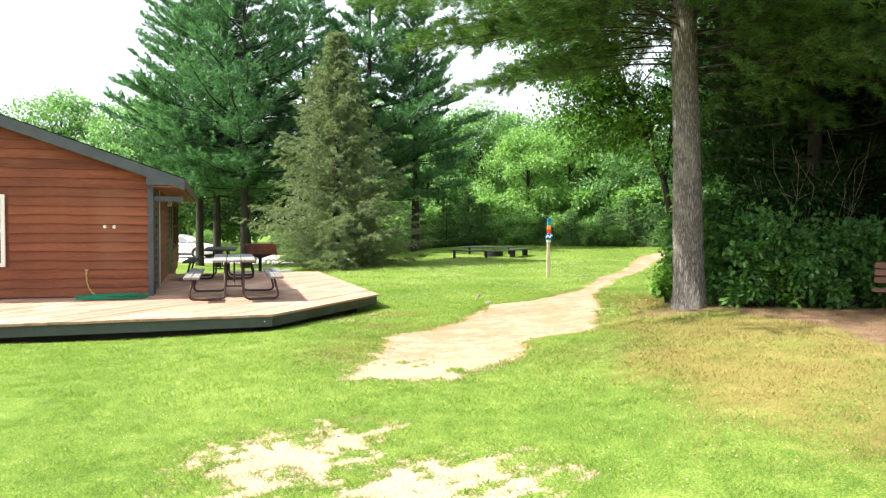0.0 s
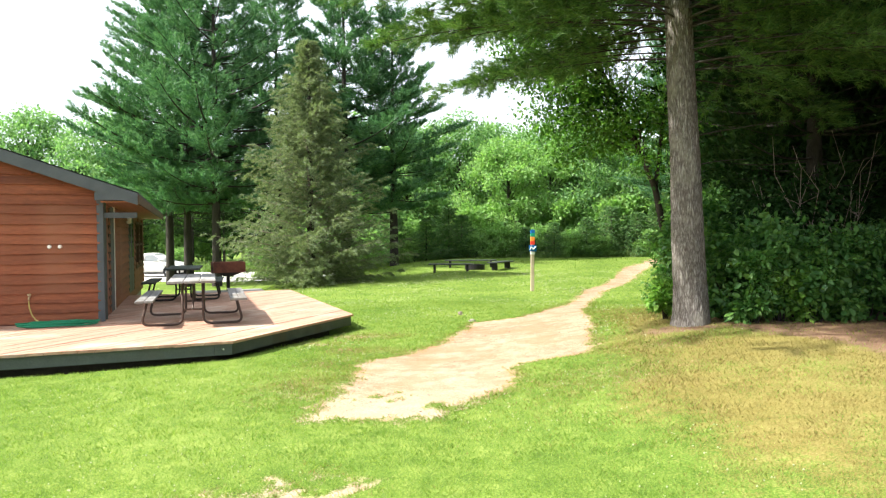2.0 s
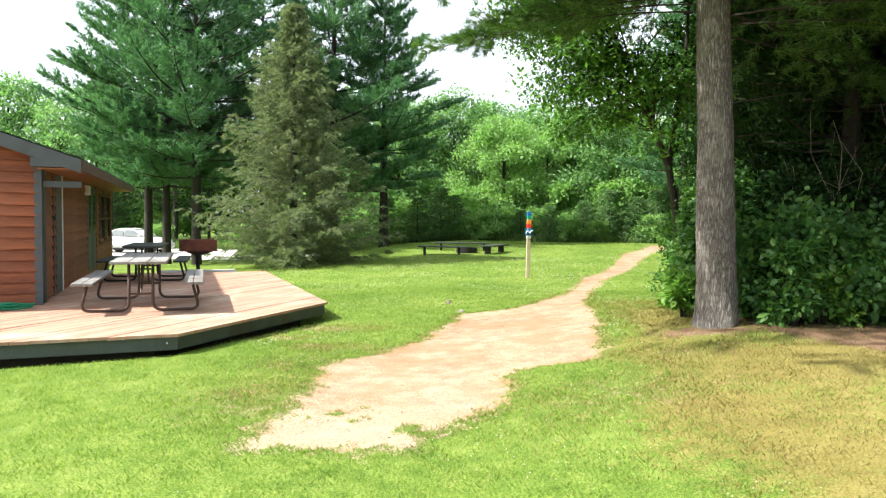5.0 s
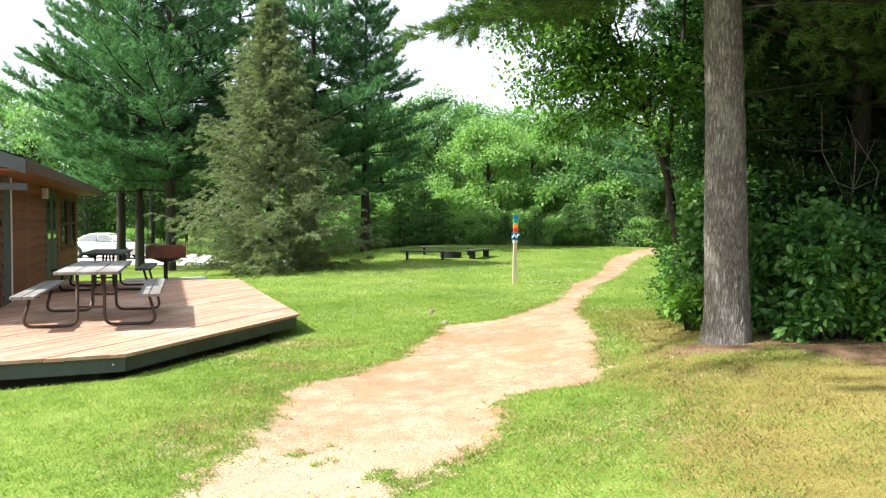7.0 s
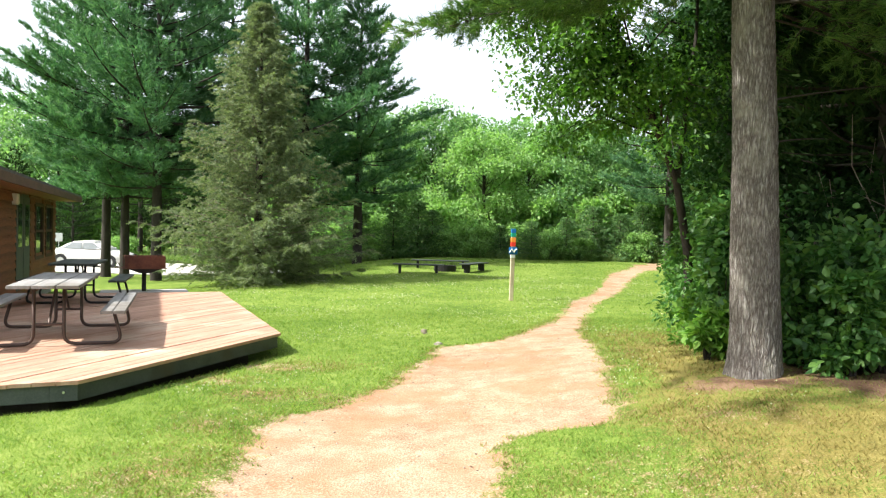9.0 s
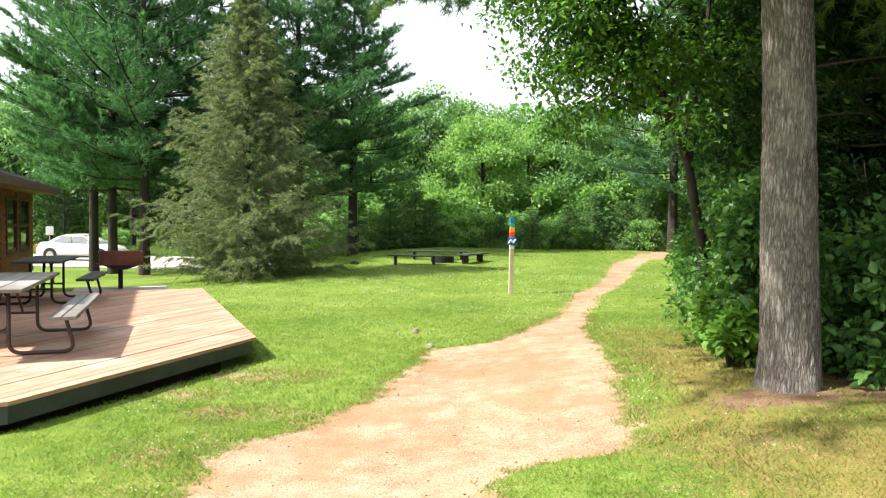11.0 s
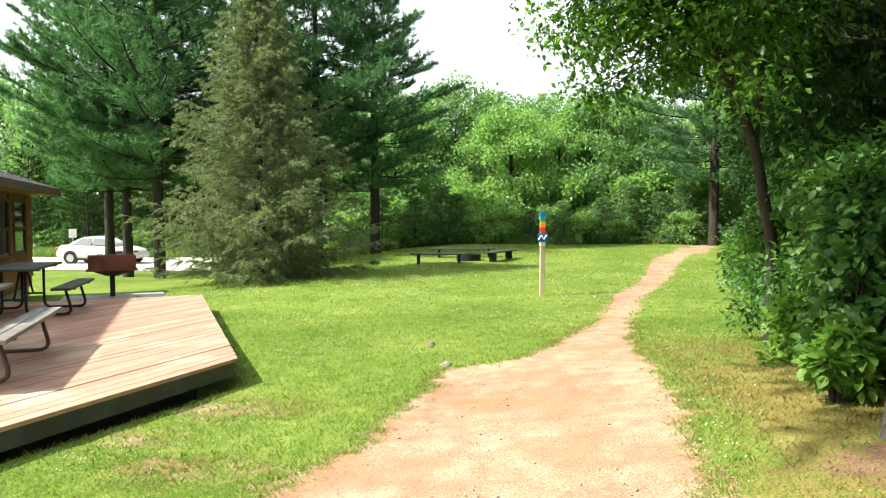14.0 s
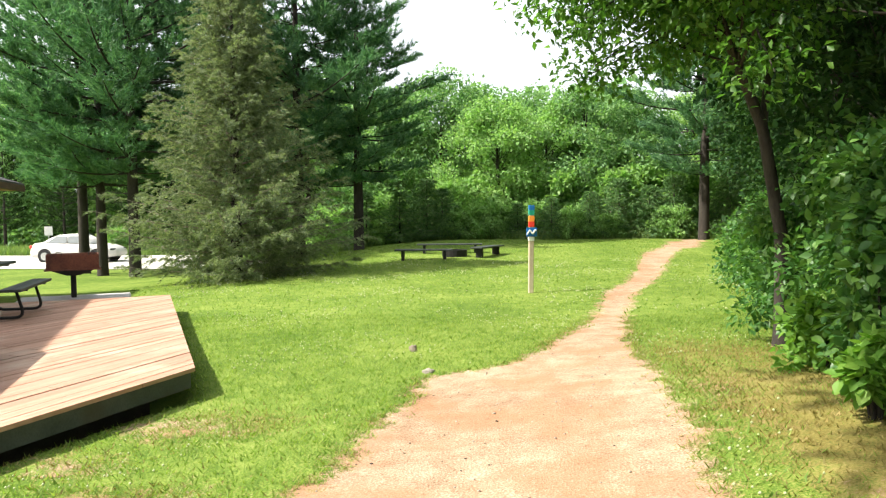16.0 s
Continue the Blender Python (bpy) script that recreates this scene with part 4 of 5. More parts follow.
# ---- stones and a stump on the lawn ----
def rock(name, label, x, y, size, seed, mat):
    bm = bmesh.new()
    bmesh.ops.create_icosphere(bm, subdivisions=3, radius=1)
    for v in bm.verts:
        v.co *= 1 + 0.35 * noise.noise(v.co * 1.6 + Vector((seed, 0, 0)))
        v.co = Vector((v.co.x * size[0], v.co.y * size[1], v.co.z * size[2]))
    ob = part(name, bm, mat, None, label, True)
    ob.matrix_basis = pose(x, y, gz(x, y) + size[2] * 0.25, 0, 0, seed * 40)
    return tagged(ob, category="stone" if name == "stone" else "stump")


rock("stone", "small grey field stone at the path's edge", -0.81, 13.86, (0.075, 0.05, 0.035), 1, M["stone"])
rock("stump", "small weathered root stump in the grass", -1.16, 15.08, (0.04, 0.05, 0.065), 2, M["dead_wood"])

# ---- car park, car and sign ----
lot = bmesh.new()
rows = []
for i in range(41):
    x = -70 + i * 1.5
    near_y, far_y = 36.5 - 0.02 * (x + 20), 46.5
    rows.append([lot.verts.new((x, y, gz(max(x, -60), min(y, 60)) + 0.03)) for y in np.linspace(near_y, far_y, 6)])
for p, q in zip(rows, rows[1:]):
    for k in range(5):
        lot.faces.new((p[k], q[k], q[k + 1], p[k + 1]))
tagged(part("car_park", lot, M["gravel"]), "pale gravel car park beyond the pines", "car park", kind="structure")


def car(m):
    """A saloon: lofted body with round shoulders, a narrower cabin, arches, bumpers and glass."""
    c = thing("car", "silver-grey parked saloon car", "car", m)
    # along the car: x, sill, shoulder height, half width, nose round
    hull = [(-2.24, 0.42, 0.60, 0.62), (-2.18, 0.30, 0.80, 0.78), (-2.0, 0.24, 0.96, 0.85), (-1.5, 0.22, 1.00, 0.875), (-0.6, 0.20, 0.96, 0.88), (0.3, 0.20, 0.94, 0.88),
            (1.0, 0.20, 0.92, 0.88), (1.6, 0.22, 0.84, 0.87), (2.0, 0.26, 0.74, 0.80), (2.2, 0.32, 0.62, 0.66), (2.26, 0.42, 0.54, 0.55)]
    cabin = [(-1.62, 0.98, 0.99, 0.70), (-1.20, 0.96, 1.24, 0.68), (-0.80, 0.95, 1.38, 0.66), (-0.2, 0.95, 1.43, 0.66), (0.25, 0.94, 1.40, 0.66), (0.70, 0.93, 1.18, 0.68), (1.18, 0.91, 0.925, 0.72)]

    def loft(rows, crown, tuck):
        bm = bmesh.new()
        rings = []
        for x, lo, hi, w in rows:
            h = hi - lo
            ring = [(-w * 0.92, lo), (-w, lo + h * 0.30), (-w * (1 - tuck * 0.3), lo + h * 0.70), (-w * (1 - tuck), hi - h * 0.05), (-w * (1 - tuck) * 0.8, hi + crown), (w * (1 - tuck) * 0.8, hi + crown),
                    (w * (1 - tuck), hi - h * 0.05), (w * (1 - tuck * 0.3), lo + h * 0.70), (w, lo + h * 0.30), (w * 0.92, lo)]
            rings.append([bm.verts.new((x, y, z)) for y, z in ring])
        for p, q in zip(rings, rings[1:]):
            for k in range(10):
                bm.faces.new((p[k], p[(k + 1) % 10], q[(k + 1) % 10], q[k]))
        bm.faces.new(rings[0][::-1])
        bm.faces.new(rings[-1])
        return bm

    part("body", loft(hull, 0.02, 0.10), M["car"], c, smooth=True)
    part("roof", loft(cabin, 0.015, 0.14), M["car"], c, smooth=True)
    for s in (-1, 1):
        for x0, x1, x2, x3 in ((-1.30, -0.28, -0.28, -0.86), (-0.20, 0.86, 0.30, -0.20)):
            w = bmesh.new()
            v = [w.verts.new((x, s * y, z)) for y in (0.60, 0.712) for x, z in ((x0, 0.985), (x1, 0.985), (x2, 1.33), (x3, 1.33))]
            for vert in v[6:]:
                vert.co.y = s * 0.640
            for f in ((0, 1, 2, 3), (7, 6, 5, 4), (0, 4, 5, 1), (1, 5, 6, 2), (2, 6, 7, 3), (3, 7, 4, 0)):
                w.faces.new([v[k] for k in f])
            part("window", w, M["car_glass"], c)
        for x in (-1.36, 1.38):
            wheel = part("wheel", tube([(x, s * 0.66, 0.31), (x, s * 0.885, 0.31)], 0.31, 24), M["tyre"], c)
            part("rim", tube([(x, s * 0.88, 0.31), (x, s * 0.895, 0.31)], 0.20, 20), M["rim"], wheel)
            part("wheel_arch", tube([(x, s * 0.70, 0.33), (x, s * 0.882, 0.33)], 0.37, 20), M["tyre"], c)
        part("sill", box((-1.0, s * 0.84 - 0.03, 0.19), (1.0, s * 0.84 + 0.03, 0.30), 0.01), M["tyre"], c)
        part("headlight", box((1.98, s * 0.58 - 0.14, 0.60), (2.20, s * 0.58 + 0.14, 0.70), 0.03), M["glass"], c)
        part("tail_light", box((-2.24, s * 0.66 - 0.12, 0.70), (-2.10, s * 0.66 + 0.12, 0.86), 0.03), M["red"], c)
        part("wing_mirror", box((0.72, s * 0.92 - 0.07, 0.95), (0.86, s * 0.92 + 0.07, 1.06), 0.03), M["car"], c)
        part("door_handle", box((-0.10, s * 0.875 - 0.015, 0.80), (0.08, s * 0.875 + 0.015, 0.83), 0.005), M["rim"], c)
    for x0, x1, x2, x3 in ((1.13, 0.30, 0.9, 1.37), (-1.56, -0.84, 1.0, 1.36)):
        g = bmesh.new()
        lift = 0.03
        v = [g.verts.new(p) for d in (-0.02, lift) for p in ((x0, -0.58, x2 + d), (x0, 0.58, x2 + d), (x1, 0.52, x3 + d), (x1, -0.52, x3 + d))]
        for f in ((0, 1, 2, 3), (7, 6, 5, 4), (0, 4, 5, 1), (1, 5, 6, 2), (2, 6, 7, 3), (3, 7, 4, 0)):
            g.faces.new([v[k] for k in f])
        part("windscreen", g, M["car_glass"], c)
    return c


car(pose(-22.7, 41.4, gz(-22.7, 41.4) + 0.03, 0, 0, 2))
signpost = thing("parking_sign", "small white sign on a steel post", "sign", pose(-28.7, 47.5, gz(-28.7, 47.5), 0, 0, 33))
part("post", tube([(0, 0, -0.3), (0, 0, 1.72)], 0.035, 8), M["rim"], signpost)
part("plate", box((-0.22, -0.05, 1.2), (0.22, -0.036, 1.75), 0.004), M["white"], signpost)


# ---- trees ----
def stuff(ob):
    return tagged(ob, kind="stuff")


def trunk_mesh(name, points, radii, mat, sides=14, rough=0.0, flare=0.0, up=60, along_z=False):
    """A tapering trunk along points with an uneven bark surface."""
    pts, rad = np.array(points, float), np.array(radii, float)
    s = (pts[:, 2] - pts[0, 2]) / (pts[-1, 2] - pts[0, 2]) if along_z else np.linspace(0, 1, len(pts))
    t = np.linspace(0, 1, up)
    c = np.stack([np.interp(t, s, pts[:, k]) for k in range(3)], -1)
    r = np.interp(t, s, rad)
    a = np.arange(sides) * 2 * np.pi / sides
    A, T = np.meshgrid(a, t)
    R = np.repeat(r[:, None], sides, 1)
    zz = c[:, 2][:, None] + 0 * A
    if flare:
        lobes = 1 + 0.35 * np.sin(A * 5 + 0.7) + 0.2 * np.sin(A * 3)
        R = R + flare * lobes * np.exp(-np.maximum(zz - c[0, 2] - 0.1, 0) / 0.22)
    if rough:
        x, y = np.cos(A), np.sin(A)
        ridge = np.abs(np.sin(A * 11 + 2.2 * np.sin(zz * 3.1) + 1.5 * np.sin(zz * 7.3 + A * 4))) * (0.6 + 0.4 * np.sin(zz * 17 + 5 * np.sin(A * 6)))
        R = R + rough * (ridge - 0.45) + rough * 0.5 * rng.normal(0, 0.5, R.shape)
    v = np.stack([c[:, None, 0] + R * np.cos(A), c[:, None, 1] + R * np.sin(A), zz], -1)
    i = np.arange(v.shape[0] * sides).reshape(-1, sides)
    j = np.roll(i, -1, 1)
    f = np.stack([i[:-1], j[:-1], j[1:], i[1:]], -1).reshape(-1, 4)
    return mesh_from(name, v.reshape(-1, 3), f, mat, True)


def limbs_mesh(name, lines, mat, sides=5):
    """Many thin limbs, each (points, radius at its root), in one mesh."""
    V, F, at = [], [], 0
    a = np.arange(sides) * 2 * np.pi / sides
    for pts, r0 in lines:
        pts = np.asarray(pts, float)
        n = len(pts)
        d = np.gradient(pts, axis=0)
        d /= np.linalg.norm(d, axis=1)[:, None] + 1e-9
        ref = np.where(np.abs(d[:, 2:3]) > 0.9, np.array([[1.0, 0, 0]]), np.array([[0, 0, 1.0]]))
        p = np.cross(d, ref)
        p /= np.linalg.norm(p, axis=1)[:, None]
        q = np.cross(d, p)
        r = r0 * np.linspace(1, 0.25, n)
        ring = pts[:, None] + (p[:, None] * np.cos(a)[None, :, None] + q[:, None] * np.sin(a)[None, :, None]) * r[:, None, None]
        i = at + np.arange(n * sides).reshape(n, sides)
        j = np.roll(i, -1, 1)
        V.append(ring.reshape(-1, 3))
        F.append(np.stack([i[:-1], j[:-1], j[1:], i[1:]], -1).reshape(-1, 4))
        at += n * sides
    return mesh_from(name, np.concatenate(V), np.concatenate(F), mat, True)


def unit(v):
    return v / (np.linalg.norm(v, axis=-1, keepdims=True) + 1e-9)


def needles(name, centres, axes, per, length, width, mat, splay=0.6):
    """Tufts of needles: thin triangles that fan out from the centres along the axes."""
    k = len(centres)
    c, d = np.repeat(centres, per, 0), np.repeat(axes, per, 0)
    n = k * per
    d = unit(d + rng.normal(0, splay, (n, 3)))
    side = unit(np.cross(d, rng.normal(0, 1, (n, 3)))) * (width / 2)
    c = c + rng.normal(0, 0.12, (n, 3)) * length
    tip = c + d * (length * rng.uniform(0.6, 1.2, n))[:, None]
    v = np.stack([c - side, c + side, tip], 1).reshape(-1, 3)
    return mesh_from(name, v, np.arange(3 * n).reshape(-1, 3), mat)


def leaf_mesh(name, centres, size, mat, droop=0.3, out=None, wide=0.62, fold=0.16, broad=False):
    """Single pointed leaves, folded along the midrib, one island each; broad ones have rounded sides."""
    n = len(centres)
    d = rng.normal(0, 1, (n, 3))
    if out is not None:
        d = d * 0.7 + out
    d[:, 2] -= droop
    d = unit(d)
    up = unit(rng.normal(0, 0.55, (n, 3)) + np.array([0, 0, 1.0]))
    side = unit(np.cross(d, up))
    nor = np.cross(side, d)
    L = (size * rng.uniform(0.55, 1.25, n))[:, None]
    W = L * wide / 2
    p0 = centres
    p1 = centres + d * L
    i = np.arange(n)[:, None]
    if broad:
        ends = [centres + d * L * along + sgn * side * W * wide_at + nor * L * fold * wide_at for sgn in (1, -1) for along, wide_at in ((0.22, 0.8), (0.52, 1.0), (0.80, 0.55))]
        v = np.stack([p0, *ends[:3], p1, *ends[:2:-1]], 1).reshape(-1, 3)
        f = np.concatenate([i * 8 + np.array([tri]) for tri in ((0, 2, 1), (0, 3, 2), (0, 4, 3), (0, 5, 4), (0, 6, 5), (0, 7, 6))], 0)
    else:
        m = centres + d * L * 0.42
        v = np.stack([p0, m + side * W + nor * L * fold, p1, m - side * W + nor * L * fold], 1).reshape(-1, 3)
        f = np.concatenate([i * 4 + np.array([[0, 2, 1]]), i * 4 + np.array([[0, 3, 2]])], 0)
    return mesh_from(name, v, f, mat)


def pine_tree(name, label, m, height, base, first, reach, seed, mat, tufts=130, needle=0.23, width=0.040, per=7, whorl=0.74, lean=(0, 0), group="", points=6):
    """A white pine: straight trunk, whorls of level boughs that turn up at the tips, plumes of needles."""
    r = np.random.default_rng(seed)
    t = thing(name, label, "tree", m, group)
    hs = np.linspace(-0.4, height, 9)
    part("trunk", trunk_mesh("trunk", [(lean[0] * z, lean[1] * z, z) for z in hs], [base * (1 - 0.93 * max(z, 0) / height) for z in hs], M["bark_dark"], 12, 0.012, 0.05, 40), None, t)
    lines, cs, ax = [], [], []
    z = first
    while z < height - 0.3:
        s = (z - first) / (height - first)
        span = reach * (min(1.0, 0.6 + 1.6 * s) if s < 0.25 else (1 - s) ** 0.95 * 1.3)
        for a in r.uniform(0, 6.28) + np.arange(6) * 1.047 + r.normal(0, 0.22, 6):
            ln = max(0.5, span * r.uniform(0.55, 1.12))
            q = np.linspace(0, 1, 8)
            rise = (-0.13 + 0.50 * s) * q * ln + (0.20 + r.uniform(-0.05, 0.08)) * ln * q**2.5
            bow = r.normal(0, 0.07) * q**2 * ln
            line = np.stack([lean[0] * z + np.cos(a) * q * ln - np.sin(a) * bow, lean[1] * z + np.sin(a) * q * ln + np.cos(a) * bow, z + r.normal(0, 0.12) + rise], -1)
            lines.append((line, max(0.015, 0.013 * ln)))
            # flat layers of side twigs, each a brush of needles that sweeps outwards
            n = 4 + int(tufts / 20 * ln)
            f0 = np.linspace(0.30, 1.0, n) + r.normal(0, 0.03, n)
            turn = np.where(np.arange(n) % 2, 1.0, -1.0) * r.uniform(0.35, 1.0, n) * (f0 < 0.96)
            root = np.stack([np.interp(f0, q, line[:, i]) for i in range(3)], -1)
            long = ((0.26 * ln * (1.12 - f0) + 0.42) * r.uniform(0.75, 1.2, n))[:, None]
            way = unit(np.stack([np.cos(a + turn), np.sin(a + turn), r.uniform(0.08, 0.42, n) + 0.4 * s], -1))
            g = np.linspace(0.25, 1.0, points)[None, :, None] + r.normal(0, 0.05, (n, points, 1))
            c = root[:, None] + way[:, None] * long[:, None] * g
            c[..., 2] += (0.16 * long * g[..., 0] ** 2)
            cs.append((c + r.normal(0, 0.03, c.shape)).reshape(-1, 3))
            ax.append(unit(np.repeat(way, points, 0) + np.array([0, 0, 0.38])))
        z += whorl * r.uniform(0.8, 1.2)
    stuff(part("branchwork", limbs_mesh("branchwork", lines, M["bark_dark"]), None, t))
    stuff(part("crown", needles("crown", np.concatenate(cs), np.concatenate(ax), per, needle, width, mat, 0.5), None, t))
    return t


def spruce_tree(name, label, m, height, reach, seed, mat, whorl=0.26, per_branch=26, needle=0.10, width=0.02, per=5, group="", power=0.8):
    """A spruce: clothed to the ground, fine sprays that hang from slightly rising branches."""
    r = np.random.default_rng(seed)
    t = thing(name, label, "tree", m, group)
    part("trunk", trunk_mesh("trunk", [(0, 0, -0.3), (0, 0, height * 0.5), (0, 0, height)], [reach * 0.055, reach * 0.03, 0.015], M["bark_dark"], 10, 0.006, 0.03, 30), None, t)
    lines, cs, ax = [], [], []
    z = 0.15
    while z < height - 0.05:
        s = z / height
        span = reach * (1 - s) ** power * min(1, 0.75 + s * 2.5) + 0.12
        n = 14 if s < 0.16 else (9 if s < 0.7 else 6)
        for a in r.uniform(0, 6.28) + np.arange(n) * 6.283 / n + r.normal(0, 0.2, n):
            ln = span * r.uniform(0.45, 1.25)
            q = np.linspace(0, 1, 6)
            line = np.stack([np.cos(a) * q * ln, np.sin(a) * q * ln, z + (0.10 + 0.5 * s) * q * ln - 0.10 * ln * q * q + 0.10 * ln * q**4], -1)
            lines.append((line, max(0.004, 0.006 * ln)))
            k = max(4, int(per_branch * (0.25 + 0.75 * ln / reach)))
            f = np.linspace(0.22, 1.0, k) + r.normal(0, 0.03, k)
            turn = np.where(np.arange(k) % 2, 1.0, -1.0) * r.uniform(0.5, 1.15, k) * (f < 0.97)
            root = np.stack([np.interp(f, q, line[:, i]) for i in range(3)], -1)
            way = unit(np.stack([np.cos(a + turn), np.sin(a + turn), r.uniform(-0.35, 0.30, k)], -1))
            long = ((0.24 * ln * (1.1 - f) + 0.16) * r.uniform(0.6, 1.3, k))[:, None]
            g = np.linspace(0.15, 1.0, 6)[None, :, None]
            c = root[:, None] + way[:, None] * long[:, None] * g
            c[..., 2] -= 0.25 * long * g[..., 0] ** 2
            cs.append(c.reshape(-1, 3))
            ax.append(np.repeat(way, 6, 0))
            lines += [(np.stack([root[i], root[i] + way[i] * long[i] * 0.8]), 0.006) for i in range(0, k, 2)]
        z += whorl * r.uniform(0.75, 1.25) * (0.7 + 0.5 * (1 - s))
    stuff(part("branchwork", limbs_mesh("branchwork", lines, M["dead_wood"], 3), None, t))
    stuff(part("crown", needles("crown", np.concatenate(cs), np.concatenate(ax), per, needle, width, mat, 0.55), None, t))
    return t


def clump_points(r, blobs, count, scatter=0.16):
    """Points near the shells of ellipsoids (x, y, z, rx, ry, rz), and the way out of them."""
    w = np.array([b[3] * b[4] + b[4] * b[5] + b[3] * b[5] for b in blobs])
    which = r.choice(len(blobs), count, p=w / w.sum())
    B = np.array(blobs)[which]
    d = unit(r.normal(0, 1, (count, 3)))
    rad = r.uniform(0.2, 1.0, count)[:, None] ** 0.4 * (1 + scatter * r.normal(0, 1, (count, 1)))
    return B[:, :3] + d * B[:, 3:] * rad, d


def broadleaf(name, label, m, height, spread, seed, mat, count=8000, leaf=0.16, bole=0.25, trunk=0.14, group="", blobs=75):
    """A broad-leaved tree: forking limbs, each with clumps of leaves, gaps between."""
    r = np.random.default_rng(seed)
    t = thing(name, label, "tree", m, group)
    lx, ly = r.normal(0, 0.04, 2) * height
    part("trunk", trunk_mesh("trunk", [(0, 0, -0.3), (lx * 0.4, ly * 0.4, height * 0.4), (lx, ly, height * 0.85)], [trunk * 1.15, trunk * 0.75, trunk * 0.15], M["bark_dark"], 9, 0.006, 0.04, 24), None, t)
    lines, bl = [], []
    for k in range(blobs):
        s = r.uniform(bole, 0.98)
        a = k * 2.4 + r.normal(0, 0.4)
        wide = spread * (math.sin(math.pi * (0.18 + 0.78 * (s - bole) / (1 - bole))) ** 0.7) * r.uniform(0.35, 1.12)
        p = np.array([lx * s + math.cos(a) * wide, ly * s + math.sin(a) * wide, height * s])
        q0 = np.array([lx * s * 0.7, ly * s * 0.7, height * max(bole * 0.8, s - 0.22)])
        mid = (p + q0) / 2 + np.array([0, 0, -0.05 * height * r.uniform(0, 1)])
        lines.append((np.array([q0, mid, p]), trunk * 0.17))
        rr = height * r.uniform(0.055, 0.115)
        bl.append((*p, rr * 1.25, rr * 1.25, rr * 0.8))
    stuff(part("branchwork", limbs_mesh("branchwork", lines, M["bark_dark"]), None, t))
    c, d = clump_points(r, bl, count)
    stuff(part("crown", leaf_mesh("crown", c, leaf, mat, 0.25, d * 0.6), None, t))
    return t


def standing(x, y, turn=0.0, scale=1.0):
    return pose(x, y, gz(x, y), 0, 0, turn) @ Matrix.Scale(scale, 4)


def placed(src, x, y, turn, scale=1.0):
    ob = copy_thing(src, pose(x, y, gz(x, y), 0, 0, turn))
    ob.scale = (scale, scale, scale)
    return ob


# the white pines behind the cabin
pine_a = pine_tree("pine_tree", "tall dark white pine with bare lower trunk", standing(-14.23, 31.8), 16.5, 0.23, 3.9, 5.4, 11, M["pine"])
pine_b = pine_tree("pine_tree", "tall dark white pine with bare lower trunk", standing(-17.8, 34.2), 16.5, 0.22, 3.9, 5.2, 12, M["pine"])
placed(pine_a, -16.2, 32.9, 130, 0.93)
pine_c = pine_tree("pine_tree", "narrow white pine with a bare dark trunk", standing(-6.68, 36.2), 12.9, 0.24, 2.9, 3.75, 13, M["pine"], tufts=140, whorl=0.68)
placed(pine_b, -13.0, 36.6, 300, 0.97)
placed(pine_c, -8.9, 35.0, 200, 1.16)
placed(pine_c, 8.3, 39.6, 75, 1.05)

# the broad spruce in front of them
spruce_tree("spruce_tree", "broad grey-green spruce clothed to the ground", standing(-7.85, 25.95), 9.1, 3.35, 21, M["spruce"], 0.20, 24, 0.11, 0.022, 7, power=1.0)

# wood at the end of the lawn
oak_a = broadleaf("broadleaf_tree", "light green broad-leaved tree at the wood's edge", standing(-1.0, 44.0), 7.2, 2.7, 31, M["leaf_light"], 19000, 0.19, 0.06)
oak_b = broadleaf("broadleaf_tree", "mid green broad-leaved tree in the wood", standing(3.4, 45.5), 7.8, 2.8, 32, M["leaf_mid"], 18000, 0.20, 0.06)
oak_c = broadleaf("broadleaf_tree", "mid green broad-leaved tree in the wood", standing(-4.5, 47.5), 9.2, 3.3, 33, M["leaf_mid"], 17000, 0.23, 0.06)
r = random.Random(3)
for src, x, y, sc in ((oak_a, 1.6, 46.5, 1.0), (oak_b, 6.0, 46.0, 0.95), (oak_a, 9.5, 47, 1.1), (oak_c, 12.5, 45, 0.9), (oak_b, -8.0, 48, 1.1), (oak_c, 0.5, 52, 0.95), (oak_c, 5.0, 53, 0.95),
                      (oak_b, -3.0, 54, 1.2), (oak_c, -8.5, 55, 1.1), (oak_c, 14, 52, 1.1), (oak_a, -13.0, 50, 1.5),
                      (oak_c, -33, 54, 1.35), (oak_a, -28, 55, 1.6), (oak_c, -42, 56, 1.45), (oak_b, -48, 52, 1.6)):
    placed(src, x, y, r.uniform(0, 360), sc)
young = spruce_tree("young_spruce", "young dark green spruce at the wood's edge", standing(-5.6, 40.2), 2.4, 1.1, 41, M["young"], 0.2, 8, 0.12, 0.03, 3)
for x, y, sc in ((-3.6, 40.6, 1.0), (-4.4, 41.0, 1.2), (3.4, 41.0, 0.9), (4.8, 41.3, 1.15), (6.2, 41.2, 1.0), (1.6, 40.9, 0.8), (9.8, 41.0, 1.3), (7.4, 41.6, 1.2), (-7.4, 41, 1.1), (0.0, 41.0, 0.7)):
    placed(young, x, y, r.uniform(0, 360), sc)


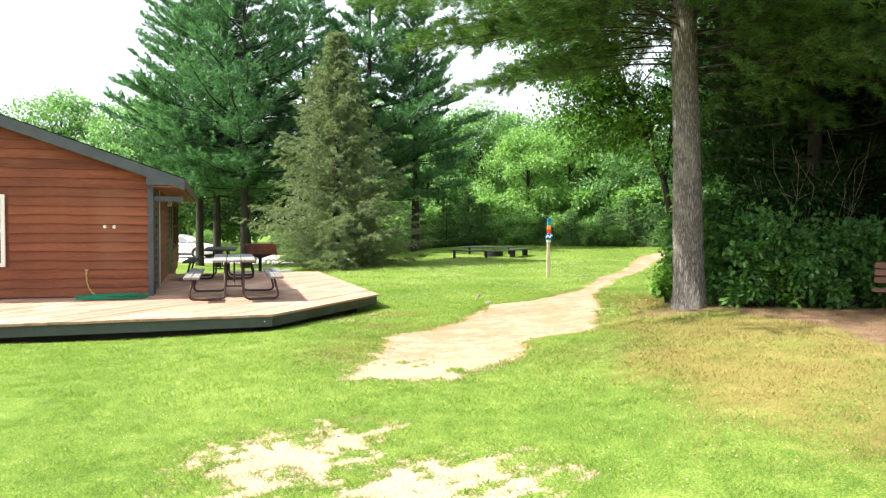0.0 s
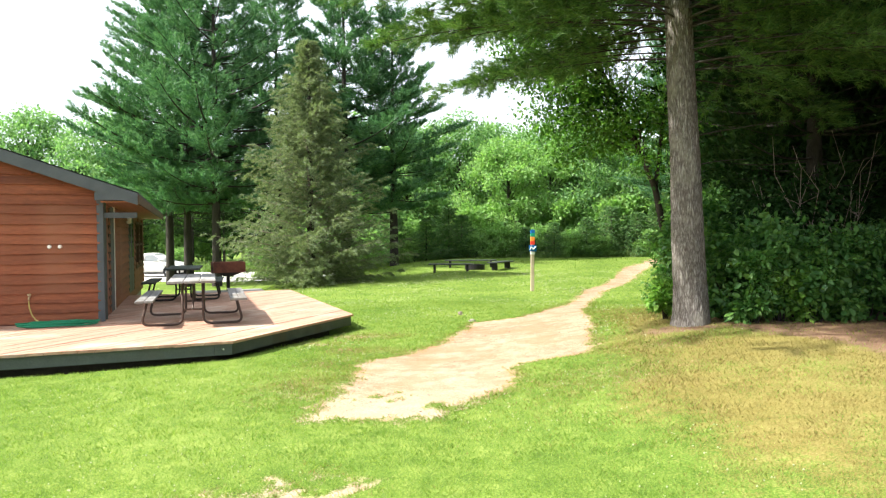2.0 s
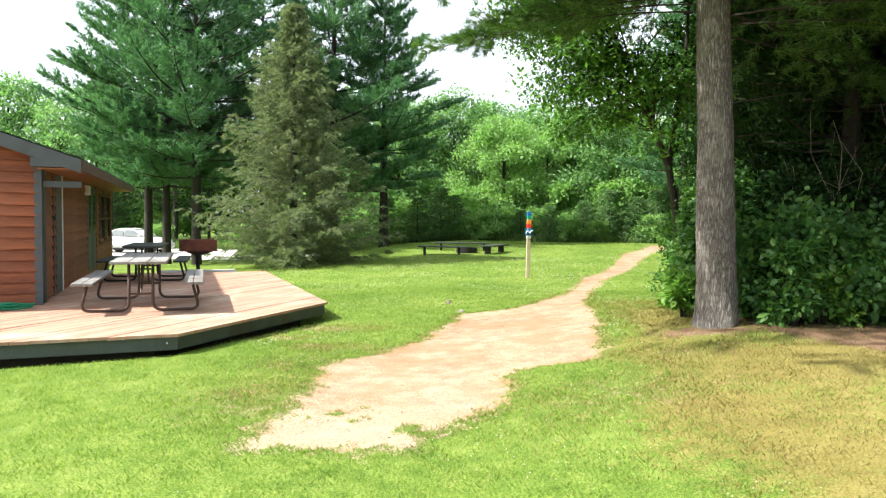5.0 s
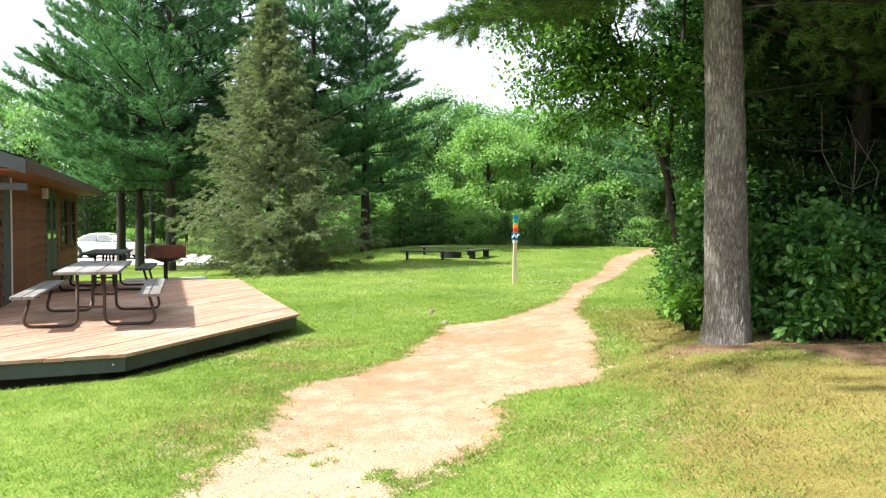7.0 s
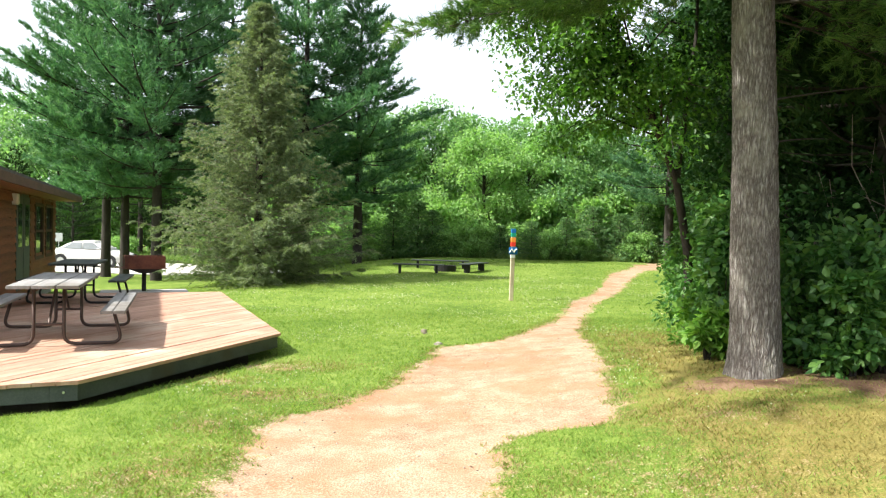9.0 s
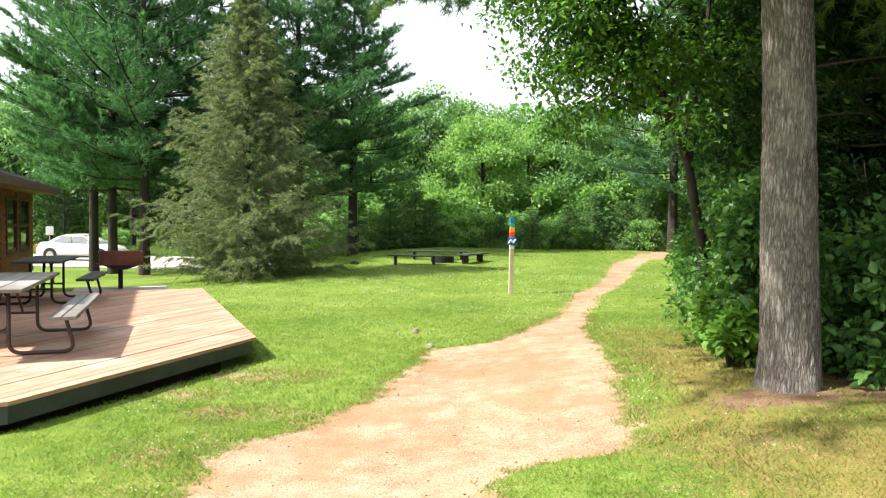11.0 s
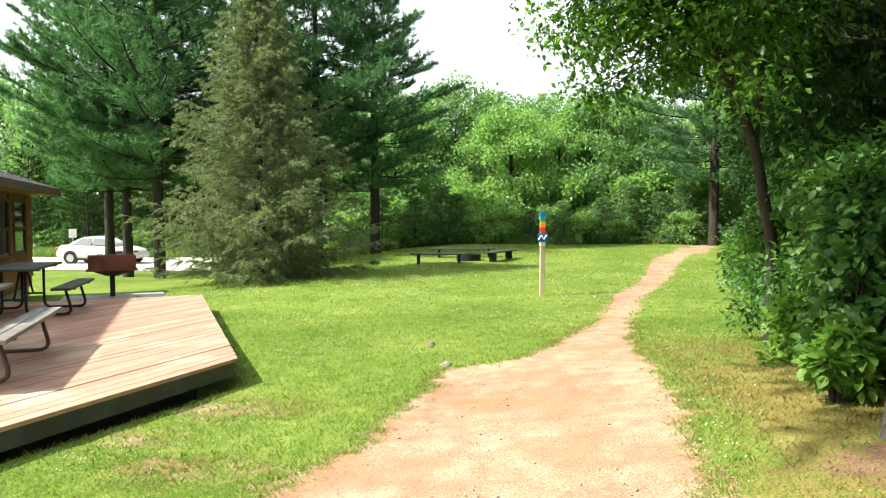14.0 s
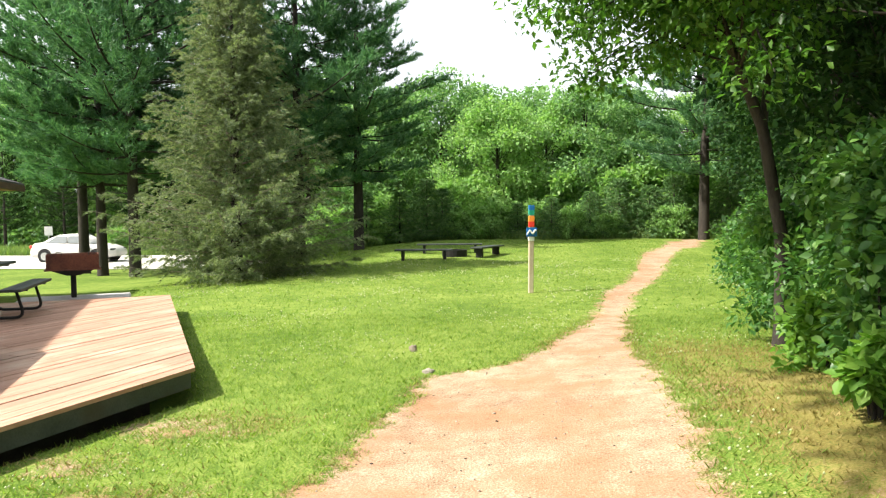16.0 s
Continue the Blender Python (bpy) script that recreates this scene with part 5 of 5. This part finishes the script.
def shrub(name, label, m, size, seed, mat, count, leaf, group="", blobs=14, stems=9, broad=False):
    """A shrub: several stems and clumps of leaves in an uneven heap."""
    rr = np.random.default_rng(seed)
    t = thing(name, label, "shrub", m, group)
    lines, bl = [], []
    for k in range(blobs):
        a, f = rr.uniform(0, 6.28), rr.uniform(0, 1) ** 0.6
        h = size[2] * rr.uniform(0.12, 0.92)
        keep = 1 - 0.35 * h / size[2]
        p = np.array([math.cos(a) * f * size[0] * keep, math.sin(a) * f * size[1] * keep, h])
        q = min(size) * rr.uniform(0.18, 0.42) * (0.62 if blobs > 40 else 1.0)
        bl.append((*p, q * 1.2, q * 1.2, q))
        if k < stems:
            lines.append((np.array([[p[0] * 0.2, p[1] * 0.2, -0.1], [p[0] * 0.55, p[1] * 0.55, h * 0.6], p]), 0.014))
    stuff(part("stemwork", limbs_mesh("stemwork", lines, M["bark_dark"]), None, t))
    c, d = clump_points(rr, bl, count, 0.3)
    c[:, 2] = np.maximum(c[:, 2], 0.03)
    stuff(part("leaves", leaf_mesh("leaves", c, leaf, mat, 0.35, d * 0.9, 0.66 if broad else 0.62, 0.14, broad), None, t))
    return t


bush = shrub("shrub", "light green bush at the wood's edge", standing(0.6, 41.6), (1.5, 1.1, 1.8), 51, M["leaf_light"], 4500, 0.13, "", 60, 12)
for x, y, sc in ((-2.2, 41.6, 1.0), (2.8, 42.2, 0.9), (-0.6, 41.8, 0.9), (-3.0, 43.4, 1.7), (1.6, 43.6, 1.9), (5.6, 44, 2.0), (-6.8, 42.5, 1.4), (8.6, 42.6, 1.2), (11.5, 43, 1.8), (-1.2, 43.8, 1.8), (4.0, 43.2, 1.5), (7.4, 44.2, 2.0), (9.8, 44.0, 2.0), (-18.5, 47.6, 0.9), (-24.5, 47.8, 0.9), (-10.5, 44, 1.4), (-2.9, 40.5, 0.75), (-1.3, 40.7, 0.95), (2.5, 40.6, 0.8), (4.1, 40.5, 0.65), (7.0, 40.6, 0.85), (-6.4, 40.3, 0.7)):
    placed(bush, x, y, r.uniform(0, 360), sc)

# the thicket along the path
thick = [(3.25, 10.55, 0.8, 0.6, 1.25), (4.3, 11.0, 0.9, 0.8, 1.35), (5.6, 12.2, 1.2, 0.9, 1.5), (2.72, 11.9, 0.50, 0.6, 1.1), (2.95, 12.7, 0.6, 0.6, 2.0), (3.3, 13.7, 0.8, 0.8, 2.3), (3.3, 15.1, 0.8, 0.8, 1.7), (3.8, 16.6, 0.9, 1.0, 1.9),
         (4.3, 18.4, 1.0, 1.1, 1.7), (5.0, 20.8, 1.1, 1.3, 1.9), (6.0, 23.8, 1.3, 1.5, 1.9), (7.4, 27.3, 1.6, 1.7, 2.1), (9.2, 31.3, 1.8, 1.9, 2.2), (4.2, 12.2, 0.9, 0.8, 2.2), (5.4, 14.2, 1.2, 1.2, 2.4), (7.0, 11.6, 1.3, 0.9, 1.7), (11.0, 35.3, 1.9, 1.9, 2.4), (8.3, 10.6, 1.2, 0.8, 2.0), (3.75, 10.2, 0.5, 0.4, 0.7), (2.45, 12.9, 0.35, 0.35, 0.6), (4.9, 11.3, 0.6, 0.4, 0.8),
         (3.30, 10.0, 0.45, 0.35, 0.95), (4.05, 10.15, 0.6, 0.4, 1.15), (2.36, 11.05, 0.26, 0.22, 0.55), (2.35, 11.55, 0.35, 0.35, 1.5), (5.0, 10.7, 0.6, 0.4, 1.2)]
for k, (x, y, rx, ry, h) in enumerate(thick):
    x += 0.28 if y > 11.5 else 0.0
    # tall shrubs set back get the darker copy: shade put into the leaf colour
    shrub("shrub", "leafy dark green shrub in the thicket by the path", standing(x, y), (rx, ry, h), 60 + k, M["leaf_shaded"] if h > 1.5 and x > 4.0 and y < 15 else (M["leaf_new"] if h < 0.75 else M["leaf_shrub"]), int(2700 * rx * h) + 700, 0.098 if y < 13 else 0.105, "thicket shrubs", 30, broad=y < 13)

# the big pine at the path
PINE = (2.50, 10.10)
big = thing("big_pine", "large old pine with grey furrowed bark by the path", "tree", standing(*PINE))
part("trunk", trunk_mesh("trunk", [(0.01, 0, -0.3), (0.01, 0, 0.3), (-0.03, 0, 1.15), (-0.065, 0, 2.3), (-0.11, 0, 3.2), (-0.18, 0, 5.2), (-0.25, 0, 9), (-0.2, 0, 17)],
                         [0.226, 0.222, 0.214, 0.194, 0.186, 0.165, 0.13, 0.03], M["old_bark"], 110, 0.008, 0.085, 330, along_z=True), None, big)
rb = np.random.default_rng(77)
lines, cs, ax = [], [], []
BOUGHS = [(4.1 + 2.6 * k / 30, k * 2.39996 + rb.normal(0, 0.2), 3.4, -0.10) for k in range(22)]
BOUGHS += [(3.6 + 0.10 * k, rb.uniform(2.6, 3.3), rb.uniform(2.8, 4.1), -0.04) for k in range(13)]       # over the path
BOUGHS += [(4.0 + 0.13 * k, rb.uniform(3.3, 4.1), rb.uniform(3.3, 4.9), -0.06) for k in range(10)]       # over the lawn
BOUGHS += [(4.0 + 0.12 * k, rb.uniform(4.1, 5.6), rb.uniform(2.0, 2.9), -0.10) for k in range(11)]
BOUGHS += [(3.35 + 0.09 * k, rb.uniform(-0.8, 0.9), rb.uniform(2.8, 4.2), -0.15) for k in range(14)]       # over the thicket
for z, a, ln, tip in BOUGHS:
    ln *= 0.6 if 1.4 < a % 6.2832 < 2.4 else 1.0
    q = np.linspace(0, 1, 8)
    line = np.stack([-0.12 + np.cos(a) * q * ln, np.sin(a) * q * ln, z + (tip + 0.18) * q * ln - 0.18 * ln * q**2], -1)
    lines.append((line, 0.017 * rb.uniform(0.6, 1.0)))
    n, pts = 6 + int(4.0 * ln), 7
    f0 = np.clip(np.linspace(0.18, 1.0, n) + rb.normal(0, 0.03, n), 0, 1)
    turn = np.where(np.arange(n) % 2, 1.0, -1.0) * rb.uniform(0.3, 1.1, n)
    root = np.stack([np.interp(f0, q, line[:, i]) for i in range(3)], -1)
    way = unit(np.stack([np.cos(a + turn), np.sin(a + turn), rb.uniform(-0.3, 0.25, n)], -1))
    long = (0.24 * ln * (1.12 - f0) + 0.22)[:, None]
    g = np.linspace(0.25, 1.0, pts)[None, :, None] + rb.normal(0, 0.05, (n, pts, 1))
    c = root[:, None] + way[:, None] * long[:, None] * g
    c[..., 2] -= 0.10 * long * g[..., 0] ** 2
    cs.append((c + rb.normal(0, 0.02, c.shape)).reshape(-1, 3))
    ax.append(unit(np.repeat(way, pts, 0) + np.array([0, 0, 0.05])))
    lines += [(np.stack([root[i], root[i] + way[i] * long[i] * 0.9]), 0.006) for i in range(n)]
for z, a, ln in ((2.55, 0.25, 1.6), (3.0, 1.1, 1.9), (3.45, 0.1, 1.5), (3.7, 5.6, 1.3), (2.15, 0.6, 1.1), (3.6, 2.6, 1.2)):
    q = np.linspace(0, 1, 6)
    lines.append((np.stack([np.cos(a) * q * ln, np.sin(a) * q * ln, z + 0.22 * q * ln - 0.1 * q**2], -1), 0.012))
# high boughs above the view, added to shade the wood and the trunk
hs, hx = [], []
for k in range(84):
    z, a = 5.9 + 7.0 * k / 84, rb.uniform(-0.6, 4.6)
    ln = rb.uniform(3.8, 5.6) * (1.15 - 0.05 * (z - 5.9)) * (0.85 if a > 2.4 else 1.0)
    q = np.linspace(0, 1, 8)
    line = np.stack([np.cos(a) * q * ln, np.sin(a) * q * ln, z + 0.25 * q * ln - 0.16 * ln * q**2], -1)
    lines.append((line, 0.034))
    f0 = rb.uniform(0.12, 1.0, 34)
    root = np.stack([np.interp(f0, q, line[:, i]) for i in range(3)], -1)
    sgn = rb.uniform(-1.1, 1.1, 34)
    way = unit(np.stack([np.cos(a) - np.sin(a) * sgn, np.sin(a) + np.cos(a) * sgn, rb.uniform(-0.1, 0.5, 34)], -1))
    g = rb.uniform(0.1, 1.05, (34, 9, 1))
    hs.append((root[:, None] + way[:, None] * g * (0.3 * ln * (1.15 - f0) + 0.3)[:, None, None] + rb.normal(0, 0.08, (34, 9, 3))).reshape(-1, 3))
    hx.append(np.repeat(way, 9, 0))
stuff(part("upper_crown", needles("upper_crown", np.concatenate(hs), np.concatenate(hx), 6, 0.24, 0.05, M["pine_near"], 0.6), None, big))
stuff(part("branchwork", limbs_mesh("branchwork", lines, M["bark_dark"], 6), None, big))
stuff(part("crown", needles("crown", np.concatenate(cs), np.concatenate(ax), 20, 0.14, 0.011, M["pine_near"], 0.55), None, big))

# the leaning cherry behind it
cherry = thing("cherry_tree", "slender leaning broad-leaved tree over the path", "tree", standing(3.05, 14.7))
spine = np.array([(0, 0, -0.2), (-0.02, 0, 1.2), (-0.25, -0.05, 2.4), (-0.75, -0.15, 3.6), (-1.25, -0.3, 4.6), (-1.9, -0.5, 5.6), (-2.3, -0.7, 6.6)])
part("trunk", trunk_mesh("trunk", spine, [0.080, 0.072, 0.064, 0.055, 0.046, 0.036, 0.018], M["bark_dark"], 12, 0.005, 0.03, 60), None, cherry)
rc = np.random.default_rng(91)
lines, bl = [], []
for k in range(64):
    s = rc.uniform(0.42, 1.0)
    p0 = np.array([np.interp(s, np.linspace(0, 1, 7), spine[:, i]) for i in range(3)])
    a = math.pi + rc.normal(0, 1.25)
    ln = rc.uniform(0.7, 2.2)
    p2 = p0 + np.array([math.cos(a) * ln, math.sin(a) * ln * 0.9, rc.uniform(-0.25, 0.55) * ln])
    p1 = (p0 + p2) / 2 + np.array([0, 0, 0.22 * ln])
    lines.append((np.array([p0, p1, p2]), 0.02))
    for f in (0.55, 0.8, 1.0):
        c = p0 * (1 - f) ** 2 + 2 * p1 * f * (1 - f) + p2 * f * f
        q = rc.uniform(0.18, 0.42)
        bl.append((*(c + rc.normal(0, 0.15, 3)), q * 1.4, q * 1.4, q * 0.7))
# a second leader and an out-of-view crown top, added to shade the thicket
lines = lines + [(np.array([spine[2], spine[2] + np.array([0.35, 0.5, 2.4]), spine[2] + np.array([0.6, 1.3, 6.0])]), 0.05)]
top = []
for k in range(70):
    a, f = rc.uniform(0, 6.28), rc.uniform(0, 1) ** 0.5
    q = rc.uniform(0.3, 0.6)
    top.append((-0.5 + 3.5 * f * math.cos(a), 1.0 + 3.1 * f * math.sin(a), rc.uniform(6.7, 9.8), q * 1.4, q * 1.4, q * 0.8))
stuff(part("branchwork", limbs_mesh("branchwork", lines, M["bark_dark"]), None, cherry))
c, d = clump_points(rc, top, 11000)
stuff(part("upper_crown", leaf_mesh("upper_crown", c, 0.22, M["leaf_cherry"], 0.5, d * 0.4, 0.5), None, cherry))
c, d = clump_points(rc, bl, 22000, 0.34)
stuff(part("crown", leaf_mesh("crown", c, 0.095, M["leaf_cherry"], 0.4, d * 0.5, 0.58), None, cherry))

# wood to the east and beyond the car park, shade put into its colour
dark = pine_tree("wood_pine", "dense pine inside the wood, coloured dark for shade", standing(7.2, 14.0), 13.0, 0.2, 2.6, 3.6, 101, M["pine_shaded"], 80, 0.24, 0.055, 4, 0.62, points=4)
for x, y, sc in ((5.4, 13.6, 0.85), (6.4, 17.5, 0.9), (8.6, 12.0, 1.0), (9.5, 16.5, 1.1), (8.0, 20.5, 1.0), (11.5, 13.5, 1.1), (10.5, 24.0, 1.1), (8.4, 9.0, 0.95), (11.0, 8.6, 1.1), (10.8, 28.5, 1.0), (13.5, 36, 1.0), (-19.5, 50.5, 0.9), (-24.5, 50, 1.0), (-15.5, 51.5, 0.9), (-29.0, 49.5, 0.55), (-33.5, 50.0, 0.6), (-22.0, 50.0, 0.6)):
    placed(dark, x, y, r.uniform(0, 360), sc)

# an added leaf layer, put in to keep light off the wood
shade_pts = np.column_stack([rng.uniform(3.6, 14, 22000), rng.uniform(6.5, 42, 22000), rng.uniform(6.4, 11.5, 22000)])
shade_pts = shade_pts[shade_pts[:, 0] > 3.4 + np.where(shade_pts[:, 1] > 10, 0.16, -0.5) * (shade_pts[:, 1] - 10)]
tagged(new("wood_canopy", leaf_mesh("wood_canopy", shade_pts, 0.62, M["leaf_shaded"], 0.2)), "added dark leaf canopy that shades the wood", "wood", kind="stuff")

# young broad-leaved trees over the thicket, their leaf colour darkened for shade
sap = broadleaf("sapling_tree", "dense green young tree over the thicket, coloured dark for shade", standing(5.4, 17.0), 7.0, 1.9, 121, M["leaf_shaded"], 11000, 0.13, 0.10, 0.08)
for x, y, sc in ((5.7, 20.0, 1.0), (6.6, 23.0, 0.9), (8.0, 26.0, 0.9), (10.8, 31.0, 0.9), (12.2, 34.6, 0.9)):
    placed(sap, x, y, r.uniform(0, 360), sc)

# bare dead shrub in the dark of the wood
dead = thing("dead_shrub", "bare grey dead shrub in the shade of the wood", "shrub", standing(5.0, 12.3))
rd = np.random.default_rng(140)
for k in range(16):
    a, h = rd.uniform(0, 6.28), rd.uniform(1.8, 3.0)
    q = np.linspace(0, 1, 6)
    sway = rd.normal(0, 0.12, (6, 3)) * q[:, None]
    twig = np.stack([np.cos(a) * q * 0.9, np.sin(a) * q * 0.5, q * h - 0.1], -1) + sway
    part("twig", limbs_mesh("twig", [(twig, 0.012)] + [(np.stack([twig[3], twig[3] + rd.normal(0, 0.25, 3) + np.array([0, 0, 0.3])]), 0.006) for _ in range(3)], M["dead_wood"]), None, dead)

# tall grass beyond the mown lawn, and clover flowers
blades("tall_grass", "tall unmown pale grass before the wood", M["bank_grass"], scatter(30000, -16, 12, 40.2, 43.5), 0.42, 0.035, 1, 0.5)
blades("tall_grass", "tall unmown green grass beyond the car park", M["bank_grass"], scatter(20000, -55, -12, 46.6, 49.5), 0.6, 0.05, 1, 0.5)
# backing leaves for the wood, with its shade put into their colour
east = np.column_stack([rng.uniform(12.5, 26, 20000), rng.uniform(-2, 62, 20000), rng.uniform(0, 13, 20000)])
tagged(new("east_wood", leaf_mesh("east_wood", east, 0.85, M["leaf_shaded"], 0.3)), "dense wood east of the lawn, coloured dark for shade", "wood", kind="stuff")
far_pts = np.column_stack([rng.uniform(-75, 42, 26000), rng.uniform(58, 72, 26000), np.zeros(26000)])
far_pts[:, 2] = rng.uniform(0, 1, 26000) ** 0.8 * (8.5 + 2.5 * np.sin(far_pts[:, 0] * 0.31) + 1.5 * np.sin(far_pts[:, 0] * 0.83 + 1))
tagged(new("far_wood", leaf_mesh("far_wood", far_pts, 0.85, M["leaf_mid"], 0.3)), "distant leafy wood behind the clearing", "wood", kind="stuff")
